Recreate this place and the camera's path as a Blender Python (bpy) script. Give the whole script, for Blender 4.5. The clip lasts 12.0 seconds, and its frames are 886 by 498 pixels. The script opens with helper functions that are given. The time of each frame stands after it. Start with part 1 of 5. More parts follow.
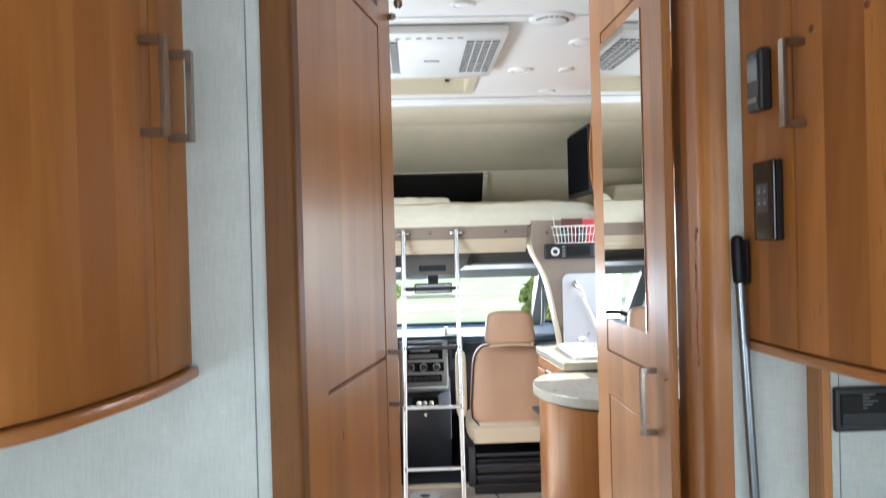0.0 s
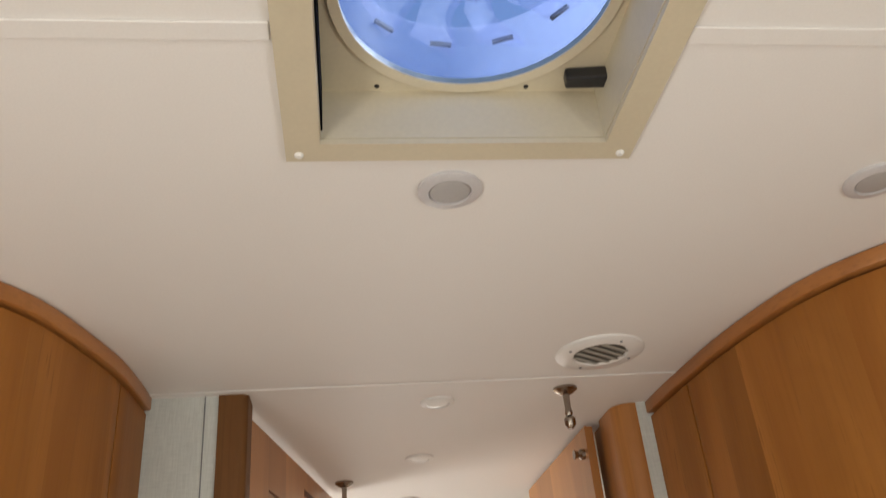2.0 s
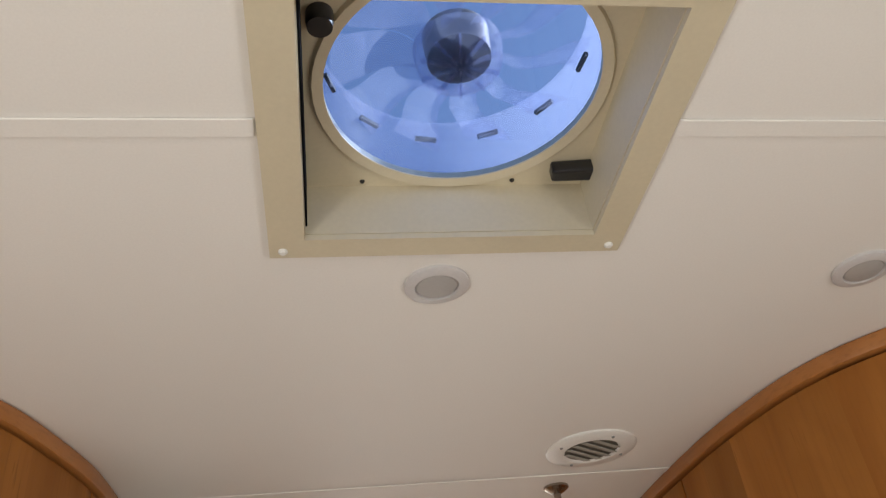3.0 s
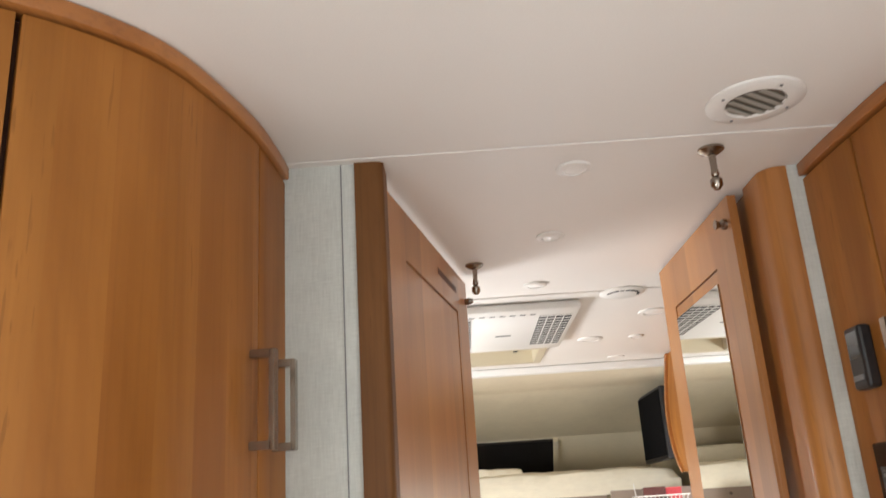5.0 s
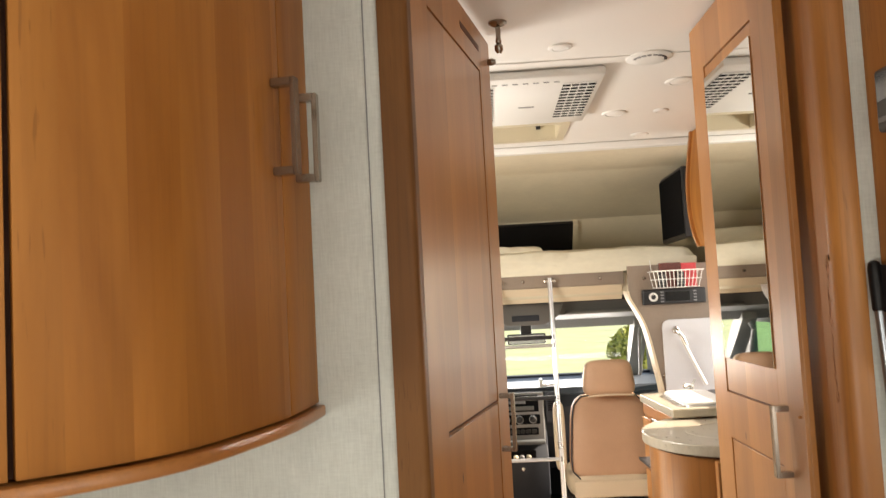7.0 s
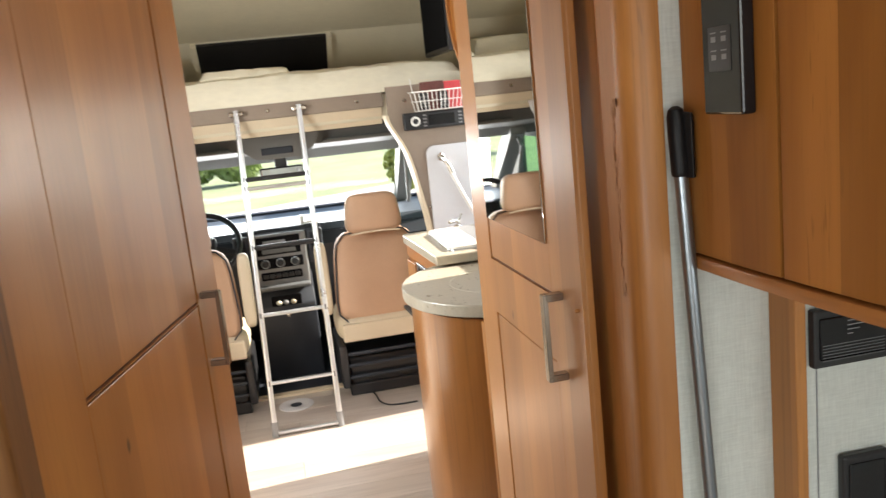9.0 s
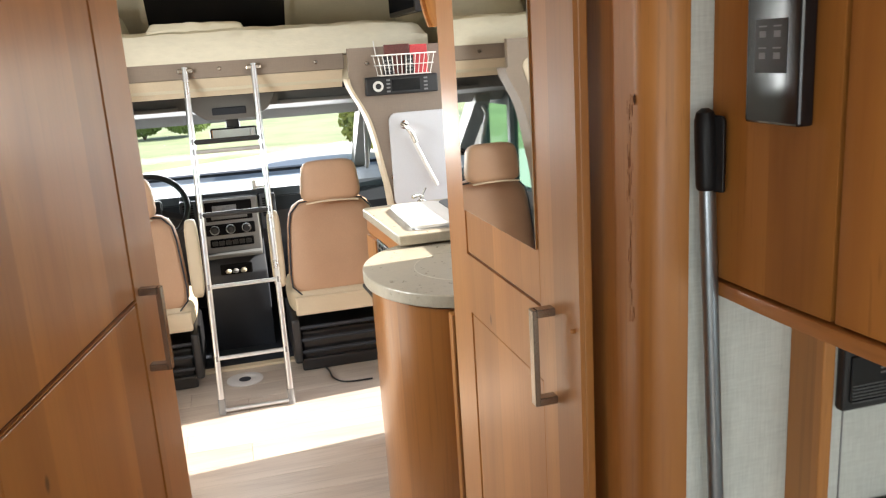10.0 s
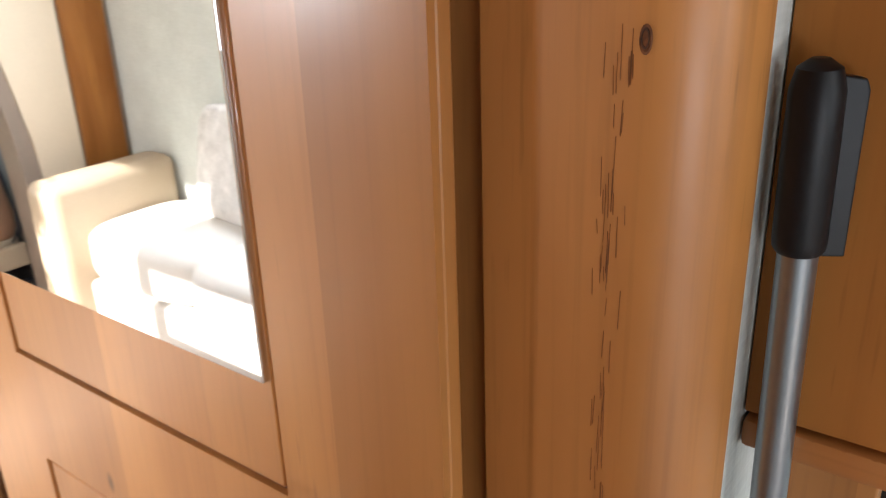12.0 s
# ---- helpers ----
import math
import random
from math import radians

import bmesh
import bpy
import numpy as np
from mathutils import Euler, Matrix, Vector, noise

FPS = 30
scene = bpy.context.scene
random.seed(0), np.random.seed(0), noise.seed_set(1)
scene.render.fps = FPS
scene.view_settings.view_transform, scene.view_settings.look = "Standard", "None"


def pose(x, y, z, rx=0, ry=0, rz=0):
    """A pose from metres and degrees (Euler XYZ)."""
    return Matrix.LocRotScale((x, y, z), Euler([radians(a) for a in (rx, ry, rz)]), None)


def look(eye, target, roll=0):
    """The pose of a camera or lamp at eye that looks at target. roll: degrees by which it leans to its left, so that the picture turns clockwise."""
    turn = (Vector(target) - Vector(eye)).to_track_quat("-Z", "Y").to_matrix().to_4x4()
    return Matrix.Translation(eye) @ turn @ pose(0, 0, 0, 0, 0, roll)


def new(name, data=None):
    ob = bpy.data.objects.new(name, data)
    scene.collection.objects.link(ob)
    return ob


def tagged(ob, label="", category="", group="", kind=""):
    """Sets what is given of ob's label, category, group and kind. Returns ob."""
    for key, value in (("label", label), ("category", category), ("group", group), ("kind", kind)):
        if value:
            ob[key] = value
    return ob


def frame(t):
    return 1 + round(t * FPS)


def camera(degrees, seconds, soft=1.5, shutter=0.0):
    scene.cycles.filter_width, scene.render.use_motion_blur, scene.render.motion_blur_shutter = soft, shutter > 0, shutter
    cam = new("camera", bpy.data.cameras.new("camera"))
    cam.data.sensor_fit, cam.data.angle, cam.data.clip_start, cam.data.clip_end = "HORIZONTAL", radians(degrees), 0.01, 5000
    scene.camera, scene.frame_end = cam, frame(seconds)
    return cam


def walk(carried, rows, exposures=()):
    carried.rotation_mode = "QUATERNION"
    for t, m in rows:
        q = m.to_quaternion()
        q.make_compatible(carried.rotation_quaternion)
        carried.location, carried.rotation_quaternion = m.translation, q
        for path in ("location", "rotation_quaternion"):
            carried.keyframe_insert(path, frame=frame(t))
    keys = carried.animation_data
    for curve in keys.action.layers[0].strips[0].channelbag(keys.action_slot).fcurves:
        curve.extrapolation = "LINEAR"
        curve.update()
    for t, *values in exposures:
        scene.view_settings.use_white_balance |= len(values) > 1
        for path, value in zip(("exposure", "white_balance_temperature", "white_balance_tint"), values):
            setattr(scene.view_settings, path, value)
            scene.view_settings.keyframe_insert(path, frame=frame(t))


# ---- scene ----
cam = camera(57.0, 12.0, soft=1.2, shutter=0.3)
PATH = [
    (0, (0.14, -0.119, 1.389), (0.213, 1.88, 1.371), -1.5),
    (0.5, (0.139, -0.129, 1.453), (0.245, 1.854, 1.684), -2.0),
    (1, (0.134, -0.178, 1.499), (0.289, 1.749, 2.011), -2.8),
    (1.5, (0.12, -0.212, 1.524), (0.33, 1.628, 2.279), -4.0),
    (2, (0.124, -0.222, 1.534), (0.372, 1.509, 2.507), -5.3),
    (2.5, (0.128, -0.223, 1.546), (0.412, 1.401, 2.678), -6.9),
    (2.7, (0.124, -0.217, 1.549), (0.428, 1.376, 2.72), -7.6),
    (4.3, (0.105, -0.152, 1.499), (0.262, 1.653, 2.347), -4.7),
    (4.5, (0.088, -0.135, 1.483), (0.191, 1.706, 2.258), -4.3),
    (5, (0.068, -0.12, 1.454), (0.041, 1.786, 2.059), -3.7),
    (5.5, (0.062, -0.12, 1.42), (-0.065, 1.823, 1.876), -3.4),
    (6, (0.057, -0.115, 1.396), (-0.113, 1.848, 1.738), -3.1),
    (6.5, (0.057, -0.11, 1.382), (-0.102, 1.87, 1.618), -2.9),
    (7, (0.068, -0.108, 1.353), (-0.048, 1.884, 1.483), -3.0),
    (7.2, (0.073, -0.104, 1.334), (-0.015, 1.892, 1.421), -3.1),
    (8.8, (0.233, 0.371, 1.384), (0.517, 2.329, 1.094), -5.6),
    (9, (0.243, 0.412, 1.433), (0.609, 2.343, 1.06), -6.0),
    (9.5, (0.211, 0.46, 1.473), (0.679, 2.345, 0.993), -5.1),
    (10, (0.246, 0.588, 1.469), (0.713, 2.472, 0.988), -3.7),
    (10.5, (0.296, 0.779, 1.468), (0.784, 2.656, 0.978), -2.9),
    (11, (0.296, 0.945, 1.445), (1.063, 2.71, 0.9), -3.2),
    (11.5, (0.324, 1.169, 1.443), (1.542, 2.618, 0.796), -3.4),
    (12, (0.367, 1.287, 1.444), (1.824, 2.441, 0.706), -1.9),
]
EXPOSURES = [(0.0, 1.68, 5900, 7), (1.0, 1.85, 5300, 3), (1.5, 1.85, 6200, 7), (2.0, 1.27, 7800, 14), (2.5, 1.0, 7800, 14), (4.3, 1.56, 7000, 15), (5.0, 1.68, 7100, 14), (5.5, 1.85, 5800, 9), (6.0, 1.7, 5900, 8), (6.5, 1.6, 7900, 15), (7.0, 1.5, 8200, 15), (8.8, 1.6, 7200, 11), (10.5, 1.38, 6800, 9), (11.0, 1.12, 6500, 8), (11.5, 1.5, 6900, 11), (12.0, 2.02, 6500, 13)]

walk(cam, [(t, look(e, g, r)) for t, e, g, r in PATH], EXPOSURES)

# ---- world and light ----
SUN_DIR = Vector((-1.0, -0.09, -0.6)).normalized()
world = bpy.data.worlds.new("sky")
scene.world = world
world.use_nodes = True
wn = world.node_tree
sky = wn.nodes.new("ShaderNodeTexSky")
sky.sky_type, sky.sun_disc = "NISHITA", False
sky.sun_elevation, sky.sun_rotation = radians(30.8), radians(85)
wn.links.new(sky.outputs[0], wn.nodes["Background"].inputs[0])
wn.nodes["Background"].inputs[1].default_value = 0.13
sun = new("sun", bpy.data.lights.new("sun", "SUN"))
sun.data.energy, sun.data.angle, sun.data.color = 5.0, radians(0.5), (1.0, 0.96, 0.91)
sun.matrix_world = look((30, 3, 22), Vector((30, 3, 22)) + SUN_DIR)


def window_light(name, eye, target, w, h, power, colour=(0.86, 0.93, 1.0)):
    """An area lamp at an opening, adding to the sky light there."""
    lamp = new(name, bpy.data.lights.new(name, "AREA"))
    lamp.data.shape, lamp.data.size, lamp.data.size_y = "RECTANGLE", w, h
    lamp.data.energy, lamp.data.color = power, colour
    lamp.matrix_world = look(eye, target)
    return lamp


# rear and bed-side openings are unseen, added so these lamps fill the bedroom
window_light("rear_fill_light", (0.25, -1.56, 1.35), (0.25, 1.0, 1.35), 1.2, 0.75, 3.7)
window_light("bed_fill_light_left", (-0.85, -0.45, 0.9), (0.6, 0.0, 1.6), 1.25, 0.34, 5.4)
window_light("bed_fill_light_right", (1.35, -0.45, 0.9), (-0.1, 0.0, 1.5), 1.25, 0.34, 3.2)
window_light("kitchen_window_light", (1.36, 3.22, 1.37), (0.3, 3.22, 1.2), 0.6, 0.32, 1.0)
window_light("entry_light", (1.36, 3.83, 1.0), (0.3, 3.83, 0.8), 0.42, 1.7, 1.0)
# fill lamp at an unseen left-wall opening, added to brighten aisle and cap
window_light("sofa_fill_light", (-0.845, 2.85, 1.42), (0.6, 2.9, 1.5), 0.8, 0.36, 11)
window_light("windscreen_light", (0.25, 5.44, 0.98), (0.25, 3.5, 0.75), 1.3, 0.3, 9)


# ---- materials ----
def nodes_of(m):
    m.use_nodes = True
    return m.node_tree, m.node_tree.nodes["Principled BSDF"]


def rgb(c):
    return (*c, 1.0)


def mat(name, colour, rough=0.5, metal=0.0, vary=0.12, scale=6.0, grain=200.0, bump=0.05, stretch=(1, 1, 1), coat=0.0):
    """A plain surface with two scales of tone and a fine relief."""
    m = bpy.data.materials.new(name)
    nt, b = nodes_of(m)
    N, L = nt.nodes.new, nt.links.new
    tc, mp = N("ShaderNodeTexCoord"), N("ShaderNodeMapping")
    mp.inputs["Scale"].default_value = stretch
    L(tc.outputs["Object"], mp.inputs[0])
    big, fine = N("ShaderNodeTexNoise"), N("ShaderNodeTexNoise")
    big.inputs["Scale"].default_value, big.inputs["Detail"].default_value = scale, 4
    fine.inputs["Scale"].default_value, fine.inputs["Detail"].default_value = grain, 2
    L(mp.outputs[0], big.inputs[0]), L(mp.outputs[0], fine.inputs[0])
    add = N("ShaderNodeMath")
    add.operation = "ADD"
    L(big.outputs[0], add.inputs[0]), L(fine.outputs[0], add.inputs[1])
    rng = N("ShaderNodeMapRange")
    rng.inputs[1].default_value, rng.inputs[2].default_value = 0.6, 1.4
    rng.inputs[3].default_value, rng.inputs[4].default_value = 1 - vary, 1 + vary
    L(add.outputs[0], rng.inputs[0])
    mul = N("ShaderNodeVectorMath")
    mul.operation = "SCALE"
    mul.inputs[0].default_value = colour
    L(rng.outputs[0], mul.inputs["Scale"])
    L(mul.outputs[0], b.inputs["Base Color"])
    rr = N("ShaderNodeMapRange")
    spread = min(0.08, rough * 0.25) if rough > 0.05 else 0.0
    rr.inputs[3].default_value, rr.inputs[4].default_value = rough - spread, min(1, rough + spread)
    L(big.outputs[0], rr.inputs[0]), L(rr.outputs[0], b.inputs["Roughness"])
    b.inputs["Metallic"].default_value = metal
    b.inputs["Coat Weight"].default_value = coat
    b.inputs["Coat Roughness"].default_value = 0.15
    if bump:
        bp = N("ShaderNodeBump")
        bp.inputs["Strength"].default_value, bp.inputs["Distance"].default_value = bump, 0.002
        L(fine.outputs[0], bp.inputs["Height"]), L(bp.outputs[0], b.inputs["Normal"])
    return m


def wood(name, dark, light, along="z", stave=0.075, rough=0.38, coat=0.22, knots=0.0, checks=0.0, gloss=0.5, pore=0.84, spread=(0.92, 1.06)):
    """Varnished veneer: staves of slightly different tone, long grain, pores."""
    m = bpy.data.materials.new(name)
    nt, b = nodes_of(m)
    N, L = nt.nodes.new, nt.links.new
    tc = N("ShaderNodeTexCoord")
    mp, mf = N("ShaderNodeMapping"), N("ShaderNodeMapping")
    k = "xyz".index(along)
    s = [5.0, 5.0, 5.0]
    s[k] = 0.95
    f = [150.0, 150.0, 150.0]
    f[k] = 3.5
    mp.inputs["Scale"].default_value, mf.inputs["Scale"].default_value = s, f
    L(tc.outputs["Object"], mp.inputs[0]), L(tc.outputs["Object"], mf.inputs[0])
    # staves
    dot = N("ShaderNodeVectorMath")
    dot.operation = "DOT_PRODUCT"
    way = [0.72, 1.0, 0.63]
    way[k] = 0.0
    dot.inputs[1].default_value = way
    L(tc.outputs["Object"], dot.inputs[0])
    div, flo = N("ShaderNodeMath"), N("ShaderNodeMath")
    div.operation, flo.operation = "DIVIDE", "FLOOR"
    div.inputs[1].default_value = stave
    L(dot.outputs["Value"], div.inputs[0]), L(div.outputs[0], flo.inputs[0])
    wh = N("ShaderNodeTexWhiteNoise")
    wh.noise_dimensions = "1D"
    L(flo.outputs[0], wh.inputs["W"])
    off = N("ShaderNodeVectorMath")
    off.operation = "MULTIPLY_ADD"
    off.inputs[1].default_value = (7, 7, 7)
    L(wh.outputs["Color"], off.inputs[0]), L(mp.outputs[0], off.inputs[2])
    g = N("ShaderNodeTexNoise")
    g.inputs["Scale"].default_value, g.inputs["Detail"].default_value, g.inputs["Distortion"].default_value = 1.0, 6, 1.1
    L(off.outputs[0], g.inputs[0])
    p = N("ShaderNodeTexNoise")
    p.inputs["Scale"].default_value, p.inputs["Detail"].default_value = 1.0, 3
    L(mf.outputs[0], p.inputs[0])
    ramp = N("ShaderNodeValToRGB")
    ramp.color_ramp.elements[0].position, ramp.color_ramp.elements[1].position = 0.3, 0.7
    ramp.color_ramp.elements[0].color, ramp.color_ramp.elements[1].color = rgb(dark), rgb(light)
    L(g.outputs[0], ramp.inputs[0])
    tone = N("ShaderNodeMapRange")
    tone.inputs[3].default_value, tone.inputs[4].default_value = spread
    L(wh.outputs["Value"], tone.inputs[0])
    pores = N("ShaderNodeMapRange")
    pores.inputs[1].default_value, pores.inputs[2].default_value = 0.3, 0.5
    pores.inputs[3].default_value, pores.inputs[4].default_value = pore, 1.0
    L(p.outputs[0], pores.inputs[0])
    both = N("ShaderNodeMath")
    both.operation = "MULTIPLY"
    L(tone.outputs[0], both.inputs[0]), L(pores.outputs[0], both.inputs[1])
    last = both
    if knots:
        vm = N("ShaderNodeMapping")
        vs = [5.5, 5.5, 5.5]
        vs[k] = 2.6
        vm.inputs["Scale"].default_value = vs
        L(tc.outputs["Object"], vm.inputs[0])
        vo = N("ShaderNodeTexVoronoi")
        vo.inputs["Scale"].default_value = 1.0
        L(vm.outputs[0], vo.inputs[0])
        kr = N("ShaderNodeMapRange")
        kr.inputs[1].default_value, kr.inputs[2].default_value = 0.02, 0.02 + knots
        kr.inputs[3].default_value, kr.inputs[4].default_value = 0.3, 1.0
        L(vo.outputs["Distance"], kr.inputs[0])
        last = N("ShaderNodeMath")
        last.operation = "MULTIPLY"
        L(both.outputs[0], last.inputs[0]), L(kr.outputs[0], last.inputs[1])
    if checks:
        cm, cn = N("ShaderNodeMapping"), N("ShaderNodeTexNoise")
        cs = [190.0, 190.0, 190.0]
        cs[k] = 17.0
        cm.inputs["Scale"].default_value = cs
        cn.inputs["Scale"].default_value, cn.inputs["Detail"].default_value = 1.0, 1
        L(tc.outputs["Object"], cm.inputs[0]), L(cm.outputs[0], cn.inputs[0])
        area = N("ShaderNodeMapRange")
        area.inputs[1].default_value, area.inputs[2].default_value = 0.5, 0.62
        area.inputs[3].default_value, area.inputs[4].default_value = 0.0, checks
        L(g.outputs[0], area.inputs[0])
        cr = N("ShaderNodeMapRange")
        cr.inputs[1].default_value, cr.inputs[2].default_value = 0.28, 0.36
        cr.inputs[3].default_value, cr.inputs[4].default_value = 1.0, 0.0
        L(cn.outputs[0], cr.inputs[0])
        hide, inv, fin = N("ShaderNodeMath"), N("ShaderNodeMath"), N("ShaderNodeMath")
        hide.operation, inv.operation, fin.operation = "MULTIPLY", "SUBTRACT", "MULTIPLY"
        inv.inputs[0].default_value = 1.0
        L(area.outputs[0], hide.inputs[0]), L(cr.outputs[0], hide.inputs[1]), L(hide.outputs[0], inv.inputs[1])
        L(last.outputs[0], fin.inputs[0]), L(inv.outputs[0], fin.inputs[1])
        last = fin
    mul = N("ShaderNodeVectorMath")
    mul.operation = "SCALE"
    L(ramp.outputs[0], mul.inputs[0]), L(last.outputs[0], mul.inputs["Scale"])
    L(mul.outputs[0], b.inputs["Base Color"])
    b.inputs["Roughness"].default_value = rough
    b.inputs["Coat Weight"].default_value, b.inputs["Coat Roughness"].default_value = coat, 0.22
    b.inputs["Specular IOR Level"].default_value = gloss
    bp = N("ShaderNodeBump")
    bp.inputs["Strength"].default_value, bp.inputs["Distance"].default_value = 0.08, 0.001
    L(p.outputs[0], bp.inputs["Height"]), L(bp.outputs[0], b.inputs["Normal"])
    return m


def weave(name, colour, scale=520.0, vary=0.1, rough=0.8):
    """Vinyl wall paper or cloth with a fine woven relief."""
    m = bpy.data.materials.new(name)
    nt, b = nodes_of(m)
    N, L = nt.nodes.new, nt.links.new
    tc = N("ShaderNodeTexCoord")
    outs = []
    for s in ((scale, scale, scale * 0.08), (scale * 0.1, scale * 0.1, scale), (9, 9, 9)):
        mp, n = N("ShaderNodeMapping"), N("ShaderNodeTexNoise")
        mp.inputs["Scale"].default_value = s
        n.inputs["Scale"].default_value, n.inputs["Detail"].default_value = 1.0, 2
        L(tc.outputs["Object"], mp.inputs[0]), L(mp.outputs[0], n.inputs[0])
        outs.append(n)
    a1, a2 = N("ShaderNodeMath"), N("ShaderNodeMath")
    a1.operation = a2.operation = "ADD"
    L(outs[0].outputs[0], a1.inputs[0]), L(outs[1].outputs[0], a1.inputs[1])
    L(a1.outputs[0], a2.inputs[0]), L(outs[2].outputs[0], a2.inputs[1])
    r = N("ShaderNodeMapRange")
    r.inputs[1].default_value, r.inputs[2].default_value = 1.0, 2.0
    r.inputs[3].default_value, r.inputs[4].default_value = 1 - vary, 1 + vary
    L(a2.outputs[0], r.inputs[0])
    mul = N("ShaderNodeVectorMath")
    mul.operation = "SCALE"
    mul.inputs[0].default_value = colour
    L(r.outputs[0], mul.inputs["Scale"]), L(mul.outputs[0], b.inputs["Base Color"])
    b.inputs["Roughness"].default_value = rough
    bp = N("ShaderNodeBump")
    bp.inputs["Strength"].default_value, bp.inputs["Distance"].default_value = 0.25, 0.001
    L(a1.outputs[0], bp.inputs["Height"]), L(bp.outputs[0], b.inputs["Normal"])
    return m


def glass(name, tint=(1, 1, 1), gloss=0.06):
    m = bpy.data.materials.new(name)
    m.use_nodes = True
    nt = m.node_tree
    nt.nodes.remove(nt.nodes["Principled BSDF"])
    N, L = nt.nodes.new, nt.links.new
    tr, gl, mx = N("ShaderNodeBsdfTransparent"), N("ShaderNodeBsdfGlossy"), N("ShaderNodeMixShader")
    tr.inputs[0].default_value, gl.inputs["Roughness"].default_value = rgb(tint), 0.02
    mx.inputs[0].default_value = gloss
    L(tr.outputs[0], mx.inputs[1]), L(gl.outputs[0], mx.inputs[2])
    L(mx.outputs[0], nt.nodes["Material Output"].inputs[0])
    return m


WOOD = wood("alder_veneer", (0.26, 0.09, 0.017), (0.45, 0.178, 0.04), knots=0.03, checks=0.25, rough=0.5, coat=0.0, gloss=0.22, stave=0.088, pore=0.93, spread=(0.85, 1.08))
WOOD_DOOR = wood("alder_door", (0.35, 0.13, 0.03), (0.49, 0.208, 0.053), stave=0.13, knots=0.02, checks=0.15, rough=0.4, coat=0.36, pore=0.92, spread=(0.9, 1.06))
WOOD_POST = wood("alder_post", (0.31, 0.115, 0.025), (0.5, 0.21, 0.056), stave=0.11, knots=0.05, checks=0.2, rough=0.45, coat=0.12)
WOOD_CURVE = wood("glossy_alder", (0.24, 0.083, 0.017), (0.36, 0.138, 0.032), stave=0.16, rough=0.3, coat=0.5)
WOOD_H = wood("alder_trim", (0.3, 0.105, 0.026), (0.45, 0.178, 0.05), along="y", stave=0.3)
# left post: dark veneer, with the shade it stands in put into its colour
WOOD_DARK_SHADED = wood("shaded_dark_alder_post", (0.1, 0.04, 0.012), (0.21, 0.09, 0.028), stave=0.2, knots=0.04, checks=0.3, rough=0.5, coat=0.0, gloss=0.2)
GROOVE = mat("groove", (0.09, 0.025, 0.008), 0.6)
CAP_BROWN = mat("brown_cap", (0.16, 0.055, 0.015), 0.7, vary=0.2)
PAPER = weave("wall_paper", (0.56, 0.585, 0.55), 420, 0.13)
CEIL = mat("ceiling_vinyl", (0.80, 0.775, 0.74), 0.55, vary=0.03, scale=2, grain=400, bump=0.04)
CREAM = mat("cream_plastic", (0.6, 0.53, 0.39), 0.4, vary=0.04, bump=0.02)
WHITE = mat("white_plastic", (0.78, 0.77, 0.74), 0.35, vary=0.04, bump=0.02)
LENS = mat("frosted_lens", (0.4, 0.385, 0.375), 0.45, vary=0.04)
GRIP = mat("black_grip", (0.007, 0.007, 0.008), 0.42, vary=0.2)
GRIP.node_tree.nodes["Principled BSDF"].inputs["Specular IOR Level"].default_value = 0.25
DARK = mat("black_plastic", (0.018, 0.018, 0.02), 0.35, vary=0.2)
GLOSS_BLACK = mat("gloss_black", (0.008, 0.008, 0.01), 0.08, vary=0.1, bump=0)
GREY = mat("grey_plastic", (0.22, 0.22, 0.225), 0.5, vary=0.08)
CABGREY = mat("cab_grey_plastic", (0.12, 0.125, 0.13), 0.6, vary=0.08)
DASH = mat("dash_plastic", (0.026, 0.031, 0.042), 0.55, vary=0.12, bump=0.12)
CHROME = mat("chrome", (0.78, 0.77, 0.75), 0.12, 1.0, vary=0.04, bump=0)
NICKEL = mat("brushed_nickel", (0.33, 0.28, 0.235), 0.24, 1.0, vary=0.08, bump=0.02)
ALU = mat("aluminium", (0.72, 0.73, 0.75), 0.3, 1.0, vary=0.05, bump=0.02)
STEEL = mat("grey_steel_tube", (0.28, 0.31, 0.34), 0.28, 0.9, vary=0.06, bump=0.02)
LEATHER = mat("tan_leather", (0.52, 0.32, 0.205), 0.55, vary=0.08, scale=8, grain=260, bump=0.3)
PALE = mat("cream_leather", (0.66, 0.55, 0.40), 0.55, vary=0.06, grain=260, bump=0.2)
SOFA = mat("white_leather", (0.68, 0.66, 0.62), 0.5, vary=0.05, grain=200, bump=0.2)
TAUPE = weave("taupe_vinyl", (0.27, 0.21, 0.165), 300, 0.08, 0.7)
CAPVINYL = weave("cap_vinyl", (0.74, 0.665, 0.51), 300, 0.06, 0.75)
SHEET = mat("cream_sheet", (0.72, 0.67, 0.54), 0.85, vary=0.05, grain=24, bump=1.0, stretch=(1, 1, 2.5))
STONE = mat("counter_stone", (0.42, 0.375, 0.295), 0.3, vary=0.14, scale=60, grain=500, bump=0.03)
MIRROR = mat("mirror_glass", (0.9, 0.91, 0.9), 0.02, 1.0, vary=0.0, bump=0)
GLASS = glass("window_glass")
GLASS_GREEN = glass("tinted_glass", (0.62, 0.8, 0.7))
FAN = glass("clear_fan_plastic", (0.86, 0.88, 0.97), 0.13)
fnt = FAN.node_tree
milk, blend = fnt.nodes.new("ShaderNodeBsdfTranslucent"), fnt.nodes.new("ShaderNodeMixShader")
milk.inputs[0].default_value, blend.inputs[0].default_value = (0.8, 0.82, 0.95, 1), 0.13
fnt.links.new(fnt.nodes["Mix Shader"].outputs[0], blend.inputs[1])
fnt.links.new(milk.outputs[0], blend.inputs[2])
